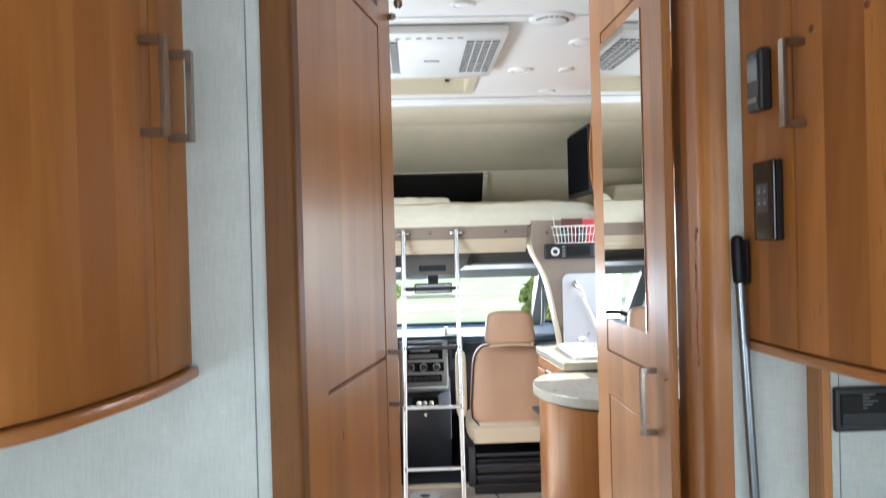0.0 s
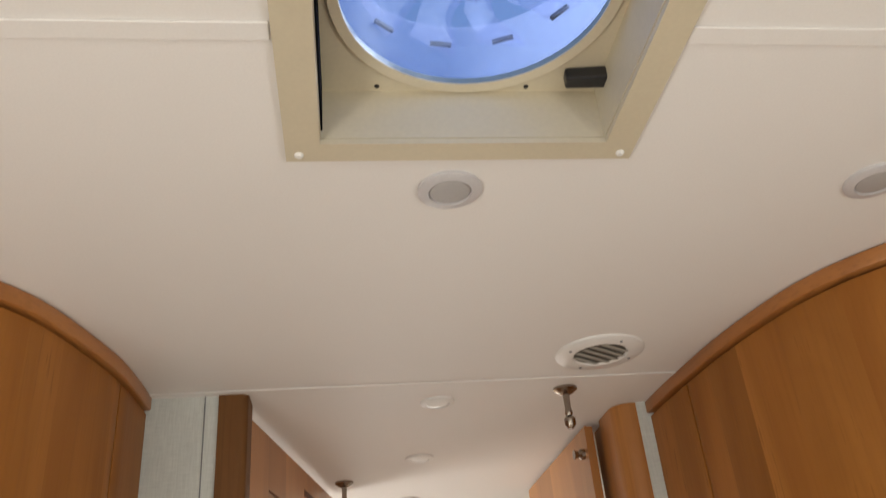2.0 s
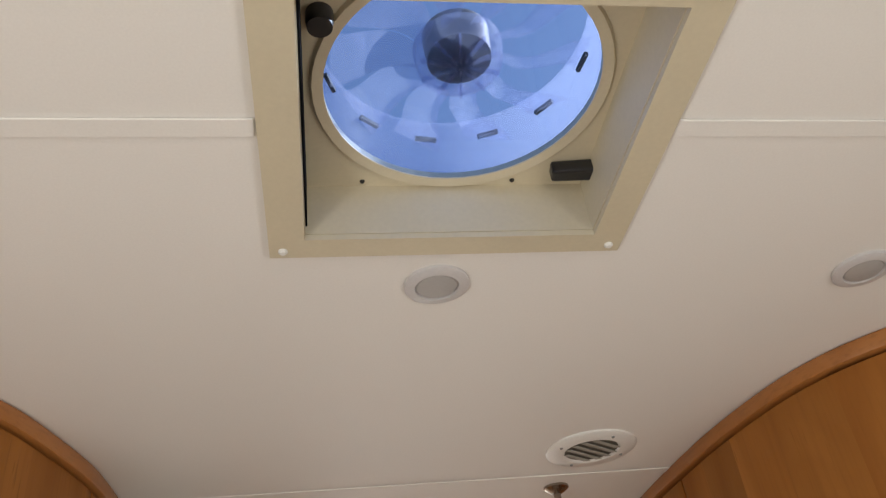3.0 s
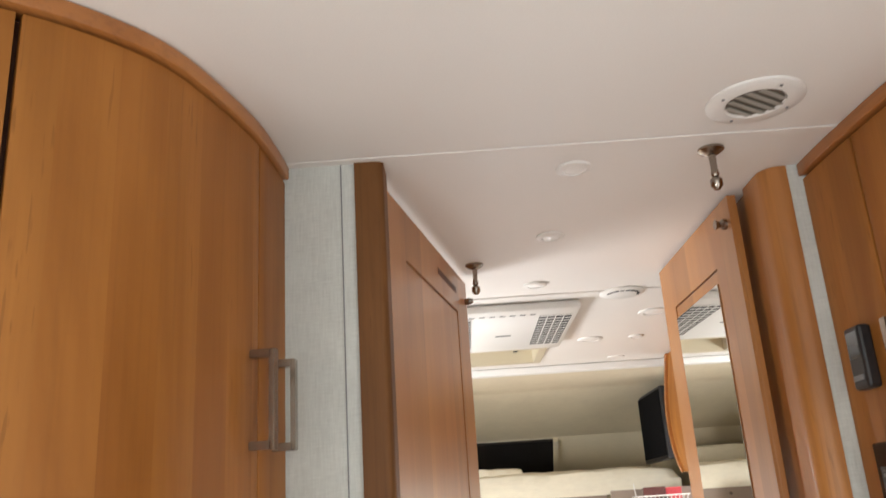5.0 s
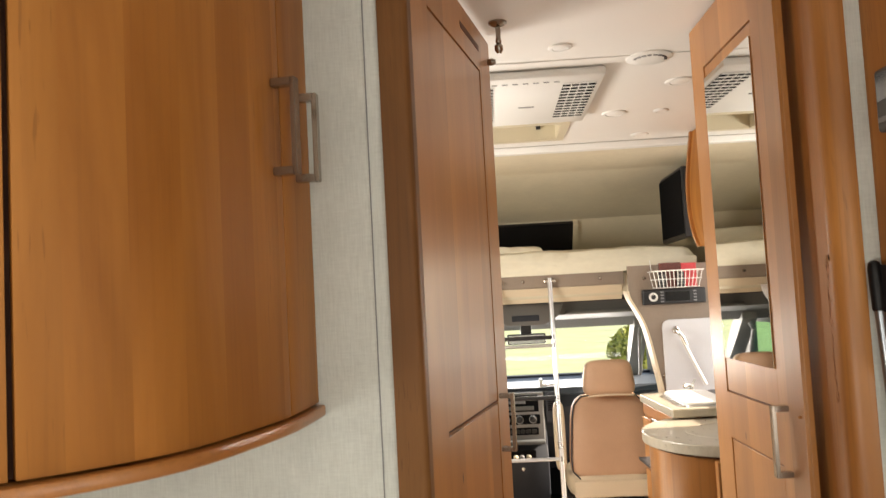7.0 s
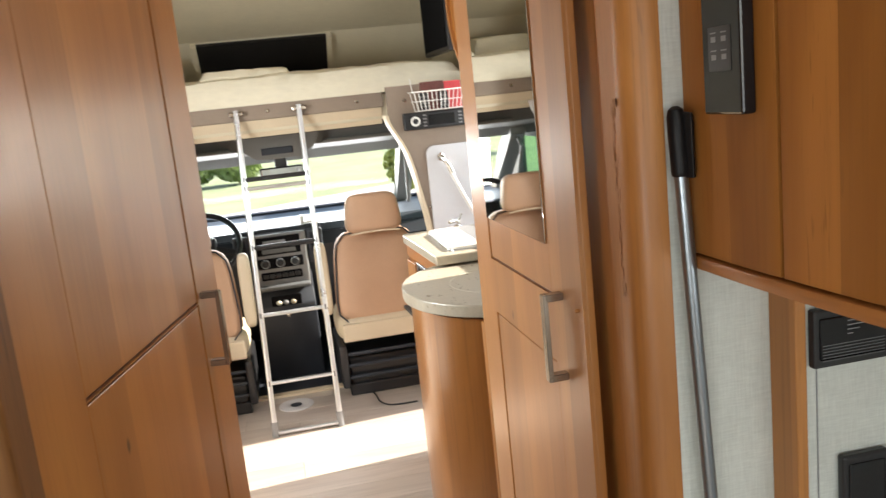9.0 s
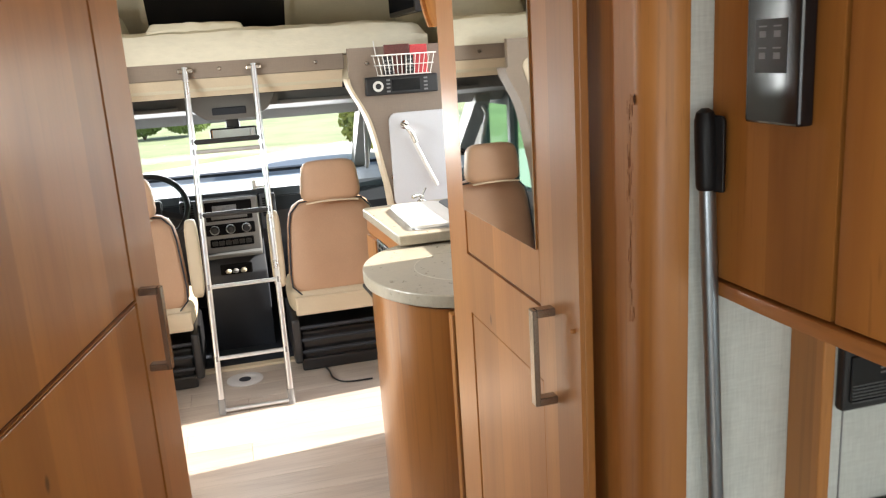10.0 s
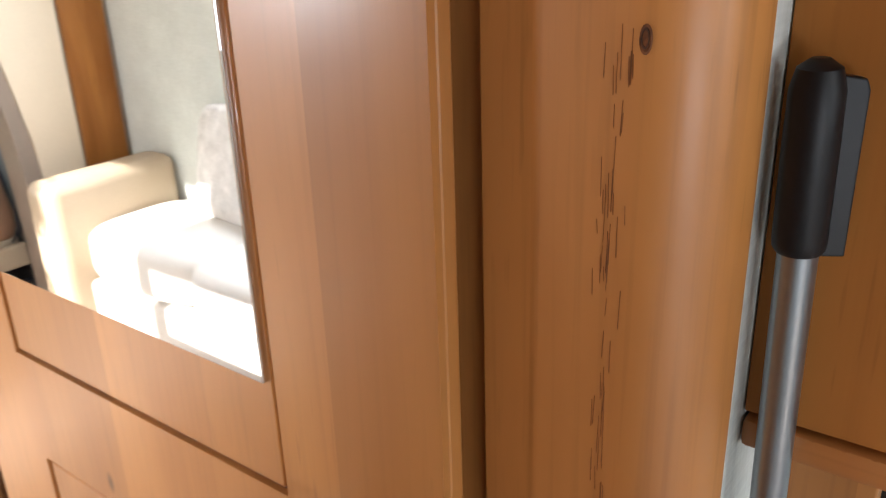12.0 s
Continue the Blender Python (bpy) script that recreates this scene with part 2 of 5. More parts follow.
fnt.links.new(blend.outputs[0], fnt.nodes["Material Output"].inputs[0])
RING = mat("lamp_ring", (0.56, 0.54, 0.54), 0.4, vary=0.04, bump=0.02)
# blue tint puts the deep sky colour into the fan's insect screen
SCREEN = glass("sky_tinted_screen", (0.6, 0.73, 0.9), 0.02)
LEAF_YELLOW = mat("yellow_leaf", (0.3, 0.32, 0.06), 0.6, vary=0.35, scale=3)
GRASS = mat("grass", (0.26, 0.31, 0.165), 0.9, vary=0.35, scale=0.8, grain=30, bump=0.5)
ROAD = mat("pale_road", (0.6, 0.585, 0.56), 0.9, vary=0.1, scale=0.5, grain=60)
ASPHALT_SHADED = mat("asphalt", (0.1, 0.1, 0.107), 0.9, vary=0.2, scale=0.7, grain=80)
LEAF = mat("leaf", (0.15, 0.22, 0.05), 0.6, vary=0.3)
BARK = mat("bark", (0.12, 0.08, 0.05), 0.9, vary=0.3)
RED = mat("red_print", (0.55, 0.05, 0.06), 0.4, vary=0.25, scale=40)
DUST = mat("dark_print", (0.12, 0.035, 0.03), 0.4, vary=0.3, scale=50)

VOID = mat("grille_void", (0.008, 0.008, 0.009), 0.95, vary=0.1, bump=0)
VOID.node_tree.nodes["Principled BSDF"].inputs["Specular IOR Level"].default_value = 0.05


# ---- mesh helpers ----
def part(name, bm, material, parent=None, label="", smooth=False):
    me = bpy.data.meshes.new(name)
    bmesh.ops.recalc_face_normals(bm, faces=bm.faces)
    bm.to_mesh(me)
    bm.free()
    me.materials.append(material)
    if smooth:
        me.shade_smooth()
        me.set_sharp_from_angle(angle=radians(38))
    ob = new(name, me)
    ob.parent = parent
    if label:
        tagged(ob, label)
    return ob


def thing(name, label, category, group="", at=(0, 0, 0)):
    ob = new(name)
    ob.empty_display_size = 0.05
    ob.location = at
    return tagged(ob, label, category, group)


def box(x0, x1, y0, y1, z0, z1, bevel=0.0, seg=2, bm=None):
    b2 = bmesh.new()
    bmesh.ops.create_cube(b2, size=1.0)
    for v in b2.verts:
        v.co = Vector(((x0 + x1) / 2 + v.co.x * (x1 - x0), (y0 + y1) / 2 + v.co.y * (y1 - y0), (z0 + z1) / 2 + v.co.z * (z1 - z0)))
    if bevel:
        bmesh.ops.bevel(b2, geom=b2.edges[:], offset=bevel, segments=seg, affect="EDGES", profile=0.5)
    return join(bm, b2)


def join(bm, b2):
    if bm is None:
        return b2
    tmp = bpy.data.meshes.new("tmp")
    b2.to_mesh(tmp)
    b2.free()
    bm.from_mesh(tmp)
    bpy.data.meshes.remove(tmp)
    return bm


def prism(pts, z0, z1, bevel=0.0, seg=2, axis="z", bm=None):
    """A plan outline raised from z0 to z1; axis names the way it is raised."""
    b2 = bmesh.new()

    def put(a, b, c):
        return {"z": (a, b, c), "y": (a, c, b), "x": (c, a, b)}[axis]
    low = [b2.verts.new(put(a, b, z0)) for a, b in pts]
    top = [b2.verts.new(put(a, b, z1)) for a, b in pts]
    b2.faces.new(low), b2.faces.new(top)
    n = len(pts)
    for i in range(n):
        b2.faces.new((low[i], low[(i + 1) % n], top[(i + 1) % n], top[i]))
    bmesh.ops.recalc_face_normals(b2, faces=b2.faces)
    if bevel:
        bmesh.ops.bevel(b2, geom=b2.edges[:], offset=bevel, segments=seg, affect="EDGES", profile=0.5)
    return join(bm, b2)


def tube(pts, r, sides=12, bm=None, caps=True):
    """A round bar along a line of points."""
    b2 = bmesh.new()
    pts = [Vector(p) for p in pts]
    rings = []
    up = None
    for i, p in enumerate(pts):
        d = (pts[min(i + 1, len(pts) - 1)] - pts[max(i - 1, 0)]).normalized()
        if up is None:
            up = d.orthogonal().normalized()
        up = (up - d * up.dot(d)).normalized()
        side = d.cross(up)
        rr = r[i] if isinstance(r, (list, tuple)) else r
        rings.append([b2.verts.new(p + (up * math.cos(a) + side * math.sin(a)) * rr) for a in (2 * math.pi * j / sides for j in range(sides))])
    for a, b in zip(rings, rings[1:]):
        for j in range(sides):
            b2.faces.new((a[j], a[(j + 1) % sides], b[(j + 1) % sides], b[j]))
    if caps:
        b2.faces.new(rings[0]), b2.faces.new(rings[-1])
    return join(bm, b2)


def lathe(profile, centre, axis="z", sides=32, bm=None):
    """Turns (radius, height) pairs about an upright axis at centre, or about x or y."""
    b2 = bmesh.new()
    cx, cy, cz = centre
    rings = []
    for r, h in profile:
        ring = []
        for j in range(sides):
            a = 2 * math.pi * j / sides
            u, v = r * math.cos(a), r * math.sin(a)
            ring.append(b2.verts.new({"z": (cx + u, cy + v, cz + h), "y": (cx + u, cy + h, cz + v), "x": (cx + h, cy + u, cz + v)}[axis]))
        rings.append(ring)
    for a, b in zip(rings, rings[1:]):
        for j in range(sides):
            b2.faces.new((a[j], a[(j + 1) % sides], b[(j + 1) % sides], b[j]))
    if tuple(profile[0]) == tuple(profile[-1]):
        bmesh.ops.remove_doubles(b2, verts=b2.verts, dist=1e-6)
    else:
        b2.faces.new(rings[0]), b2.faces.new(rings[-1])
    return join(bm, b2)


def arc(cx, cy, r, a0, a1, n=12):
    return [(cx + r * math.cos(radians(a0 + (a1 - a0) * i / n)), cy + r * math.sin(radians(a0 + (a1 - a0) * i / n))) for i in range(n + 1)]


def spline(pts, n=6):
    """A smooth line through plan points."""
    out = []
    for i in range(len(pts) - 1):
        p0, p1, p2, p3 = (Vector(pts[max(0, min(len(pts) - 1, j))]) for j in (i - 1, i, i + 1, i + 2))
        for k in range(n):
            t = k / n
            out.append(tuple(0.5 * (2 * p1 + (p2 - p0) * t + (2 * p0 - 5 * p1 + 4 * p2 - p3) * t * t + (3 * p1 - p0 - 3 * p2 + p3) * t ** 3)))
    return out + [tuple(pts[-1])]


def offset_line(pts, d):
    """The line moved d to its left."""
    out = []
    for i, p in enumerate(pts):
        a, b = Vector(pts[max(i - 1, 0)]), Vector(pts[min(i + 1, len(pts) - 1)])
        t = (b - a).normalized()
        out.append((p[0] - t.y * d, p[1] + t.x * d))
    return out


def ribbon(line, d, z0, z1, bevel=0.0, bm=None):
    """A curved board: the plan line given a thickness d to its left."""
    return prism(list(line) + offset_line(line, d)[::-1], z0, z1, bevel, bm=bm)


def structure(name, bm, material, label, category, parent=None, smooth=False):
    return tagged(part(name, bm, material, parent, smooth=smooth), label, category, kind="structure")


def wall_with_holes(u0, u1, z0, z1, holes, d0, d1, axis):
    """A wall slab in the plane (u, z), d0 to d1 thick, with rectangular openings through it."""
    us = sorted({u0, u1, *[h[0] for h in holes], *[h[1] for h in holes]})
    zs = sorted({z0, z1, *[h[2] for h in holes], *[h[3] for h in holes]})
    bm = bmesh.new()
    for a, b in zip(us, us[1:]):
        for c, d in zip(zs, zs[1:]):
            um, zm = (a + b) / 2, (c + d) / 2
            if any(h[0] < um < h[1] and h[2] < zm < h[3] for h in holes):
                continue
            if axis == "x":
                box(d0, d1, a, b, c, d, bm=bm)
            elif axis == "y":
                box(a, b, d0, d1, c, d, bm=bm)
            else:
                box(a, b, c, d, d0, d1, bm=bm)
    bmesh.ops.remove_doubles(bm, verts=bm.verts, dist=1e-5)
    bm.verts.index_update()
    seen = {}
    for f in bm.faces:
        seen.setdefault(tuple(sorted(v.index for v in f.verts)), []).append(f)
    bmesh.ops.delete(bm, geom=[f for fs in seen.values() if len(fs) > 1 for f in fs], context="FACES_ONLY")
    return bm


H = 2.06
XL, XR, YB = -0.82, 1.32, -1.6
YF = 4.10

# ---- large structure ----
floor = structure("floor", box(XL - 0.05, XR + 0.05, YB - 0.05, 4.5, -0.06, -0.004), mat("floor_joint", (0.2, 0.15, 0.11), 0.6), "pale wood-look vinyl plank floor", "floor")
# the bed, sofa and rear openings are unseen, added for the fill lamps
structure("wall_left", wall_with_holes(YB, YF, 0, H, [(-1.08, 0.18, 0.73, 1.17), (2.42, 3.28, 1.22, 1.62)], XL - 0.05, XL, "x"), PAPER, "pale woven vinyl side wall", "wall")
structure("wall_right", wall_with_holes(YB, YF + 0.2, 0, H, [(-1.08, 0.18, 0.73, 1.17), (2.9, 3.53, 1.2, 1.54), (3.595, 4.055, 0.0, 1.9)], XR, XR + 0.05, "x"), PAPER, "pale woven vinyl side wall with the entry opening", "wall")
structure("wall_rear", wall_with_holes(XL - 0.05, XR + 0.05, 0, H, [(-0.35, 0.85, 0.97, 1.73)], YB - 0.05, YB, "y"), PAPER, "pale woven vinyl rear wall with an added unseen window", "wall")
structure("partition_left", box(XL, -0.102, 1.237, 1.28, 0, H), PAPER, "pale woven wall-papered partition", "wall")
structure("partition_right", box(0.72, XR, 1.3965, 1.45, 0, H), PAPER, "pale woven wall-papered partition", "wall")
structure("partition_right_front", box(0.893, XR, 1.34, 1.396, 0, 1.168), PAPER, "pale woven papered front of the wardrobe below the cabinet", "wall")
structure("trim_front_seam", box(0.9075, 0.909, 1.3385, 1.3399, 0, 1.166), GREY, "thin seam strip in the wall paper", "trim")
structure("ceiling", wall_with_holes(XL - 0.05, XR + 0.05, YB - 0.05, 3.74, [(0.101, 0.417, 0.172, 0.476), (-0.02, 0.39, 3.21, 3.53)], H, H + 0.05, "z"), CEIL, "smooth off-white vinyl ceiling", "ceiling")

CAPLINE = [(3.74, 2.06), (4.4, 2.035), (4.7, 1.955), (5.1, 1.835), (5.42, 1.5), (5.46, 1.36)]


def section(line, x0, x1, d, bm=None):
    """A sheet that follows a side-view line (y, z), from x0 to x1, d thick upwards."""
    return prism(list(line) + [(y + 0.02, z + d) for y, z in line][::-1], x0, x1, axis="x", bm=bm)


# cab-over cap: sloping lining and its sides
structure("cap_lining", section(CAPLINE, XL, XR, 0.04), CAPVINYL, "beige padded lining of the cab-over cap", "ceiling")
SIDE = [(4.095, 1.3), (4.095, 2.05), (4.4, 2.035), (4.7, 1.955), (5.1, 1.835), (5.42, 1.5), (5.46, 1.3)]
structure("cap_side_left", prism(SIDE, XL - 0.04, XL + 0.02, axis="x"), CAPVINYL, "beige padded side of the cab-over cap", "wall")
structure("cap_side_right", prism(SIDE, XR - 0.1, XR - 0.04, axis="x"), CAPVINYL, "beige padded side of the cab-over cap", "wall")
structure("ceiling_end_trim", box(XL, XR, 3.69, 3.735, 2.025, 2.059, 0.008), WHITE, "white trim bar at the ceiling's front end", "trim")

# ceiling seams
for i, y in enumerate((0.315, 1.228, 2.33)):
    structure("trim_ceiling" if i == 0 else "trim_ceiling.00%d" % i, box(XL, XR, y - 0.011, y + 0.011, H - 0.003, H - 0.0005, 0.001) if i != 0 else box(XL, 0.066, y - 0.011, y + 0.011, H - 0.003, H - 0.0005, 0.001), CEIL, "flat off-white batten over a ceiling seam", "trim")
structure("trim_ceiling_right", box(0.45, XR, 0.304, 0.326, H - 0.003, H - 0.0005, 0.001), CEIL, "flat off-white batten over a ceiling seam", "trim")
structure("trim_paper_seam", box(-0.1275, -0.1255, 1.2352, 1.2368, 0, H - 0.002), GREY, "thin seam strip in the wall paper", "trim")


# ---- door posts ----
def post_outline(x0, x1, y0, y1, r, side):
    """A post with one rounded corner towards the aisle and the bedroom."""
    if side > 0:
        return [(x0, y1), (x0, y0)] + arc(x1 - r, y0 + r, r, -90, 0, 8) + [(x1, y1)]
    return [(x1, y0), (x1, y1), (x0, y1)] + arc(x0 + r, y0 + r, r, 180, 270, 8)


structure("door_post_left", prism(post_outline(-0.102, -0.05, 1.231, 1.305, 0.014, 1), 0, H - 0.001), WOOD_DARK_SHADED, "dark varnished alder door post with a rounded edge, shade put into its tone", "door frame", smooth=True)
structure("door_post_right", prism([(0.7345, 1.3945), (0.7345, 1.514), (0.687, 1.514)] + [(0.7345 - 0.0475 * math.cos(radians(a)) ** 0.8, 1.437 - 0.0425 * math.sin(radians(a))) for a in range(0, 86, 7)], 0, H - 0.001), WOOD_POST, "varnished alder door post with a rounded edge and knots", "door frame", smooth=True)


structure("door_jamb_right", box(0.70, 0.745, 1.508, 1.60, 0, H - 0.002), WOOD_POST, "alder rebate behind the door post", "door frame")

post_r = bpy.data.objects["door_post_right"]
rk = random.Random(5)
bm = lathe([(0.0075, 0.0), (0.006, -0.0004), (0.0055, -0.0001), (0.003, 0.0002), (0.001, -0.0003)], (0, 0, 0), "x", 18)
bmesh.ops.scale(bm, vec=(1, 0.4, 0.85), verts=bm.verts)
kn = part("knot", bm, mat("knot_wood", (0.15, 0.05, 0.014), 0.8, vary=0.5, scale=400), post_r, "brown oval knot", True)
kn.location = (0.6868, 1.431, 1.398)
bm = lathe([(0.0052, 0.0), (0.0052, -0.0006), (0.004, -0.0006), (0.004, 0.0), (0.0052, 0.0)], (0, 0, 0), "x", 18)
bmesh.ops.scale(bm, vec=(1, 0.36, 0.85), verts=bm.verts)
kr = part("knot_ring", bm, mat("knot_ring_wood", (0.06, 0.02, 0.006), 0.8, vary=0.5, scale=500), post_r, "dark ring of the knot", True)
kr.location = (0.6868, 1.4312, 1.3985)
bm = bmesh.new()
for i in range(64):
    z = rk.uniform(1.13, 1.385)
    y = 1.441 + rk.gauss(0, 0.0035) + 0.004 * math.sin((z - 1.13) * 14)
    h = rk.uniform(0.006, 0.024)
    lean_y = rk.uniform(-0.0006, 0.0006)
    w = rk.uniform(0.00005, 0.00017)
    prism([(y - w, z), (y + w, z + 0.001), (y + lean_y + w * 0.3, z + h), (y + lean_y - w * 0.3, z + h)], 0.6866, 0.6872, axis="x", bm=bm)
part("grain_checks", bm, mat("check_wood", (0.2, 0.07, 0.02), 0.7, vary=0.3), post_r, "fine dark checks in the grain")


# ---- handles ----
def pull(name, parent, a, b, out, r=0.006, w=0.017):
    """A square-cut bar pull from a to b that stands out by the vector out."""
    a, b, out = Vector(a), Vector(b), Vector(out)
    along = (b - a).normalized()
    side = along.cross(out).normalized()
    bm = bmesh.new()

    def bar(p, q, u, v, du, dv):
        b2 = bmesh.new()
        vs = []
        for c in (p, q):
            for su, sv in ((-1, -1), (1, -1), (1, 1), (-1, 1)):
                vs.append(b2.verts.new(c + u * du * su + v * dv * sv))
        for f in ((0, 1, 2, 3), (4, 5, 6, 7), (0, 1, 5, 4), (1, 2, 6, 5), (2, 3, 7, 6), (3, 0, 4, 7)):
            b2.faces.new([vs[i] for i in f])
        bmesh.ops.recalc_face_normals(b2, faces=b2.faces)
        bmesh.ops.bevel(b2, geom=b2.edges[:], offset=0.0012, segments=2, affect="EDGES")
        join(bm, b2)
    o = out.normalized()
    bar(a + out - along * r, b + out + along * r, side, o, w / 2, r * 0.7)
    bar(a, a + out, side, along, w / 2, r)
    bar(b, b + out, side, along, w / 2, r)
    return part(name, bm, NICKEL, parent, "brushed nickel bar pull")


# ---- overhead cabinets with curved doors ----
def cabinet(side):
    """The bowed bedroom cabinet; side -1 stands on the left, 1 on the right."""
    left = side < 0
    flip = (lambda x: x) if left else (lambda x: 0.497 - x)
    y_end = 1.235 if left else 1.3955
    lab = "curved alder-veneer overhead cabinet under the ceiling, doors shut"
    cab = thing("overhead_cabinet", lab, "cabinet", at=(flip(-0.5), 0.8, 1.2))
    back = Matrix.Translation((-flip(-0.5), -0.8, -1.2))
    if left:
        plan = [(-0.228, 1.235), (-0.229, 1.16), (-0.236, 1.05), (-0.26, 0.93), (-0.289, 0.83), (-0.333, 0.757), (-0.41, 0.68), (-0.50, 0.63), (-0.62, 0.59), (-0.815, 0.56)]
    else:
        plan = [(0.763, 1.3955), (0.764, 1.33), (0.766, 1.265), (0.769, 1.213), (0.774, 1.137), (0.781, 1.06), (0.799, 0.95), (0.828, 0.843), (0.878, 0.755), (0.962, 0.678), (1.1, 0.617), (1.315, 0.58)]
    zl = 1.178 if left else 1.173
    line = spline(plan, 5)
    t = 0.02 if not left else -0.02
    seam = next(i for i, p in enumerate(line) if p[1] < (1.088 if left else 1.208))
    end = next(i for i, p in enumerate(line) if abs(p[0] - 0.25) > (0.663 if left else 0.70))

    def add(name, bm, m, label="", smooth=True):
        ob = part(name, bm, m, cab, label, smooth)
        ob.matrix_parent_inverse = back
        return ob
    inner = offset_line(line, t * 1.2)
    add("body", ribbon(inner, t, zl + 0.02, H - 0.03), GROOVE, "dark gap behind the doors")
    fixed = line[:seam]
    fixed[-1] = (line[seam][0], line[seam][1] + 0.006)
    add("side_panel", ribbon(fixed, t * 0.95, zl + 0.021, H - 0.032, 0.0008), WOOD, "flat fixed panel of alder veneer")
    add("door", ribbon(line[seam:end], t * 0.95, zl + 0.021, H - 0.032, 0.0012), WOOD, "bowed alder door with vertical staves")
    fill = list(line[end:])
    fill[0] = (line[end - 1][0] + (line[end][0] - line[end - 1][0]) * 0.35, line[end - 1][1] + (line[end][1] - line[end - 1][1]) * 0.35)
    filler = add("filler_panel", ribbon(fill, t * 0.95, zl + 0.021, H - 0.032, 0.0008), WOOD, "screwed-on alder filler panel")
    proud = offset_line(line, -t * (0.55 if left else 0.15))
    add("bottom_rail", ribbon(proud, t * 2.2, zl, zl + 0.017, 0.003), WOOD_H, "bent alder lip under the doors")
    add("top_rail", ribbon(offset_line(line, -t * 0.4), t * 2.0, H - 0.026, H - 0.001, 0.003), WOOD_H, "bent alder rail under the ceiling")
    add("bottom_board", prism([(flip(-0.815), y_end)] + [p for p in inner], zl + 0.003, zl + 0.013), WOOD_H)
    if left:
        for y, z, x in ((0.669, 1.634, -0.427), (0.669, 1.318, -0.427)):
            ob = add("screw", lathe([(0.006, -0.002), (0.006, 0.001), (0.003, 0.004)], (0, 0, 0), "y", 10), CHROME, "small chrome screw")
            ob.matrix_parent_inverse = back @ pose(x, y, z, 0, 0, -148)
    else:
        for x, y in ((0.774, 1.142), (0.789, 1.011), (0.8135, 0.891)):
            ob = add("screw_cap", lathe([(0.0065, -0.002), (0.0065, 0.001), (0.004, 0.003)], (0, 0, 0), "y", 14), CAP_BROWN, "small brown screw cap")
            ob.matrix_parent_inverse = back @ pose(x, y, 1.708, 0, 0, 100)
    # pulls at the seam
    def face(i):
        p, q = Vector(line[i]), Vector(line[i + 1])
        n = Vector((-(q - p).y, (q - p).x)).normalized() * (1 if not left else -1)
        return p, n * -1
    for yh, za, zb in ((1.045, 1.553, 1.683), (1.15, 1.558, 1.686)) if left else ((1.168, 1.563, 1.693),):
        p, n = face(min(range(len(line) - 1), key=lambda k: abs(line[k][1] - yh)))
        h = pull("handle", cab, (p.x, yh, za), (p.x, yh, zb), (n.x * 0.034, n.y * 0.034, 0))
        h.matrix_parent_inverse = back
    return cab, line, seam


cab_l, line_l, seam_l = cabinet(-1)
cab_r, line_r, seam_r = cabinet(1)

# devices on the right cabinet's flat panel
SIDE_FACE = pose(0.764, 1.372, 0, 0, 0, 1.2)
panel = thing("control_panel", "gloss black touch control panel fixed to the cabinet side", "control panel", at=(0.745, 1.28, 1.39))


def on_side(name, s0, s1, z0, z1, d0, d1, m, parent, label="", bevel=0.003):
    """A flat box on the cabinet's fixed panel, s0 to s1 from its corner, d0 to d1 out of it."""
    ob = part(name, box(-d1, -d0, -s1, -s0, z0, z1, bevel), m, parent, label)
    ob.matrix_parent_inverse = Matrix.Translation(-Vector(parent.location)) @ SIDE_FACE
    return ob


on_side("body", 0.057, 0.136, 1.376, 1.514, 0.0, 0.018, GLOSS_BLACK, panel)
on_side("keypad", 0.072, 0.118, 1.425, 1.475, 0.018, 0.0186, DARK, panel, "matte key field", 0)
for j in range(2):
    for i in range(2):
        on_side("key", 0.079 + 0.021 * i, 0.088 + 0.021 * i, 1.438 + 0.02 * j, 1.444 + 0.02 * j, 0.0186, 0.0192, GREY, panel, "pale grey key mark", 0)
        on_side("key_dash", 0.078 + 0.021 * i, 0.089 + 0.021 * i, 1.4475 + 0.02 * j, 1.449 + 0.02 * j, 0.0186, 0.0192, GREY, panel, "pale grey key mark", 0)
stat = thing("thermostat", "small black thermostat box fixed to the cabinet side", "thermostat", at=(0.745, 1.29, 1.61))
on_side("body", 0.052, 0.106, 1.602, 1.71, 0.0, 0.024, DARK, stat, bevel=0.006)
on_side("display", 0.06, 0.098, 1.655, 1.70, 0.024, 0.0246, GLOSS_BLACK, stat, "gloss display", 0)
on_side("button", 0.062, 0.096, 1.617, 1.626, 0.024, 0.027, GREY, stat, "grey rocker button", 0.001)

# partition: wood strip and black plates
structure("trim_partition", box(0.876, 0.8925, 1.3365, 1.396, 0, 1.172, 0.002), WOOD_POST, "vertical alder corner post on the partition", "trim")


def wall_plate(name, label, x0, x1, z0, z1, kind):
    p = thing(name, label, kind, at=((x0 + x1) / 2, 1.34, z0))
    iv = Matrix.Translation(-Vector(p.location))
    for nm, bm, m in (("plate", box(x0, x1, 1.325, 1.3395, z0, z1, 0.004), DARK), ("face", box(x0 + 0.008, x1 - 0.008, 1.3235, 1.3255, z0 + 0.012, z1 - 0.012, 0.002), GLOSS_BLACK)):
        part(nm, bm, m, p).matrix_parent_inverse = iv
    return p, iv


p, iv = wall_plate("alarm_plate", "black plastic detector plate with fine print on the partition", 0.895, 1.013, 1.025, 1.106, "detector")
for i in range(6):
    part("print_line", box(0.907, 1.0, 1.3229, 1.3236, 1.035 + 0.0042 * i, 1.0362 + 0.0042 * i), CABGREY, p, "fine grey print line").matrix_parent_inverse = iv
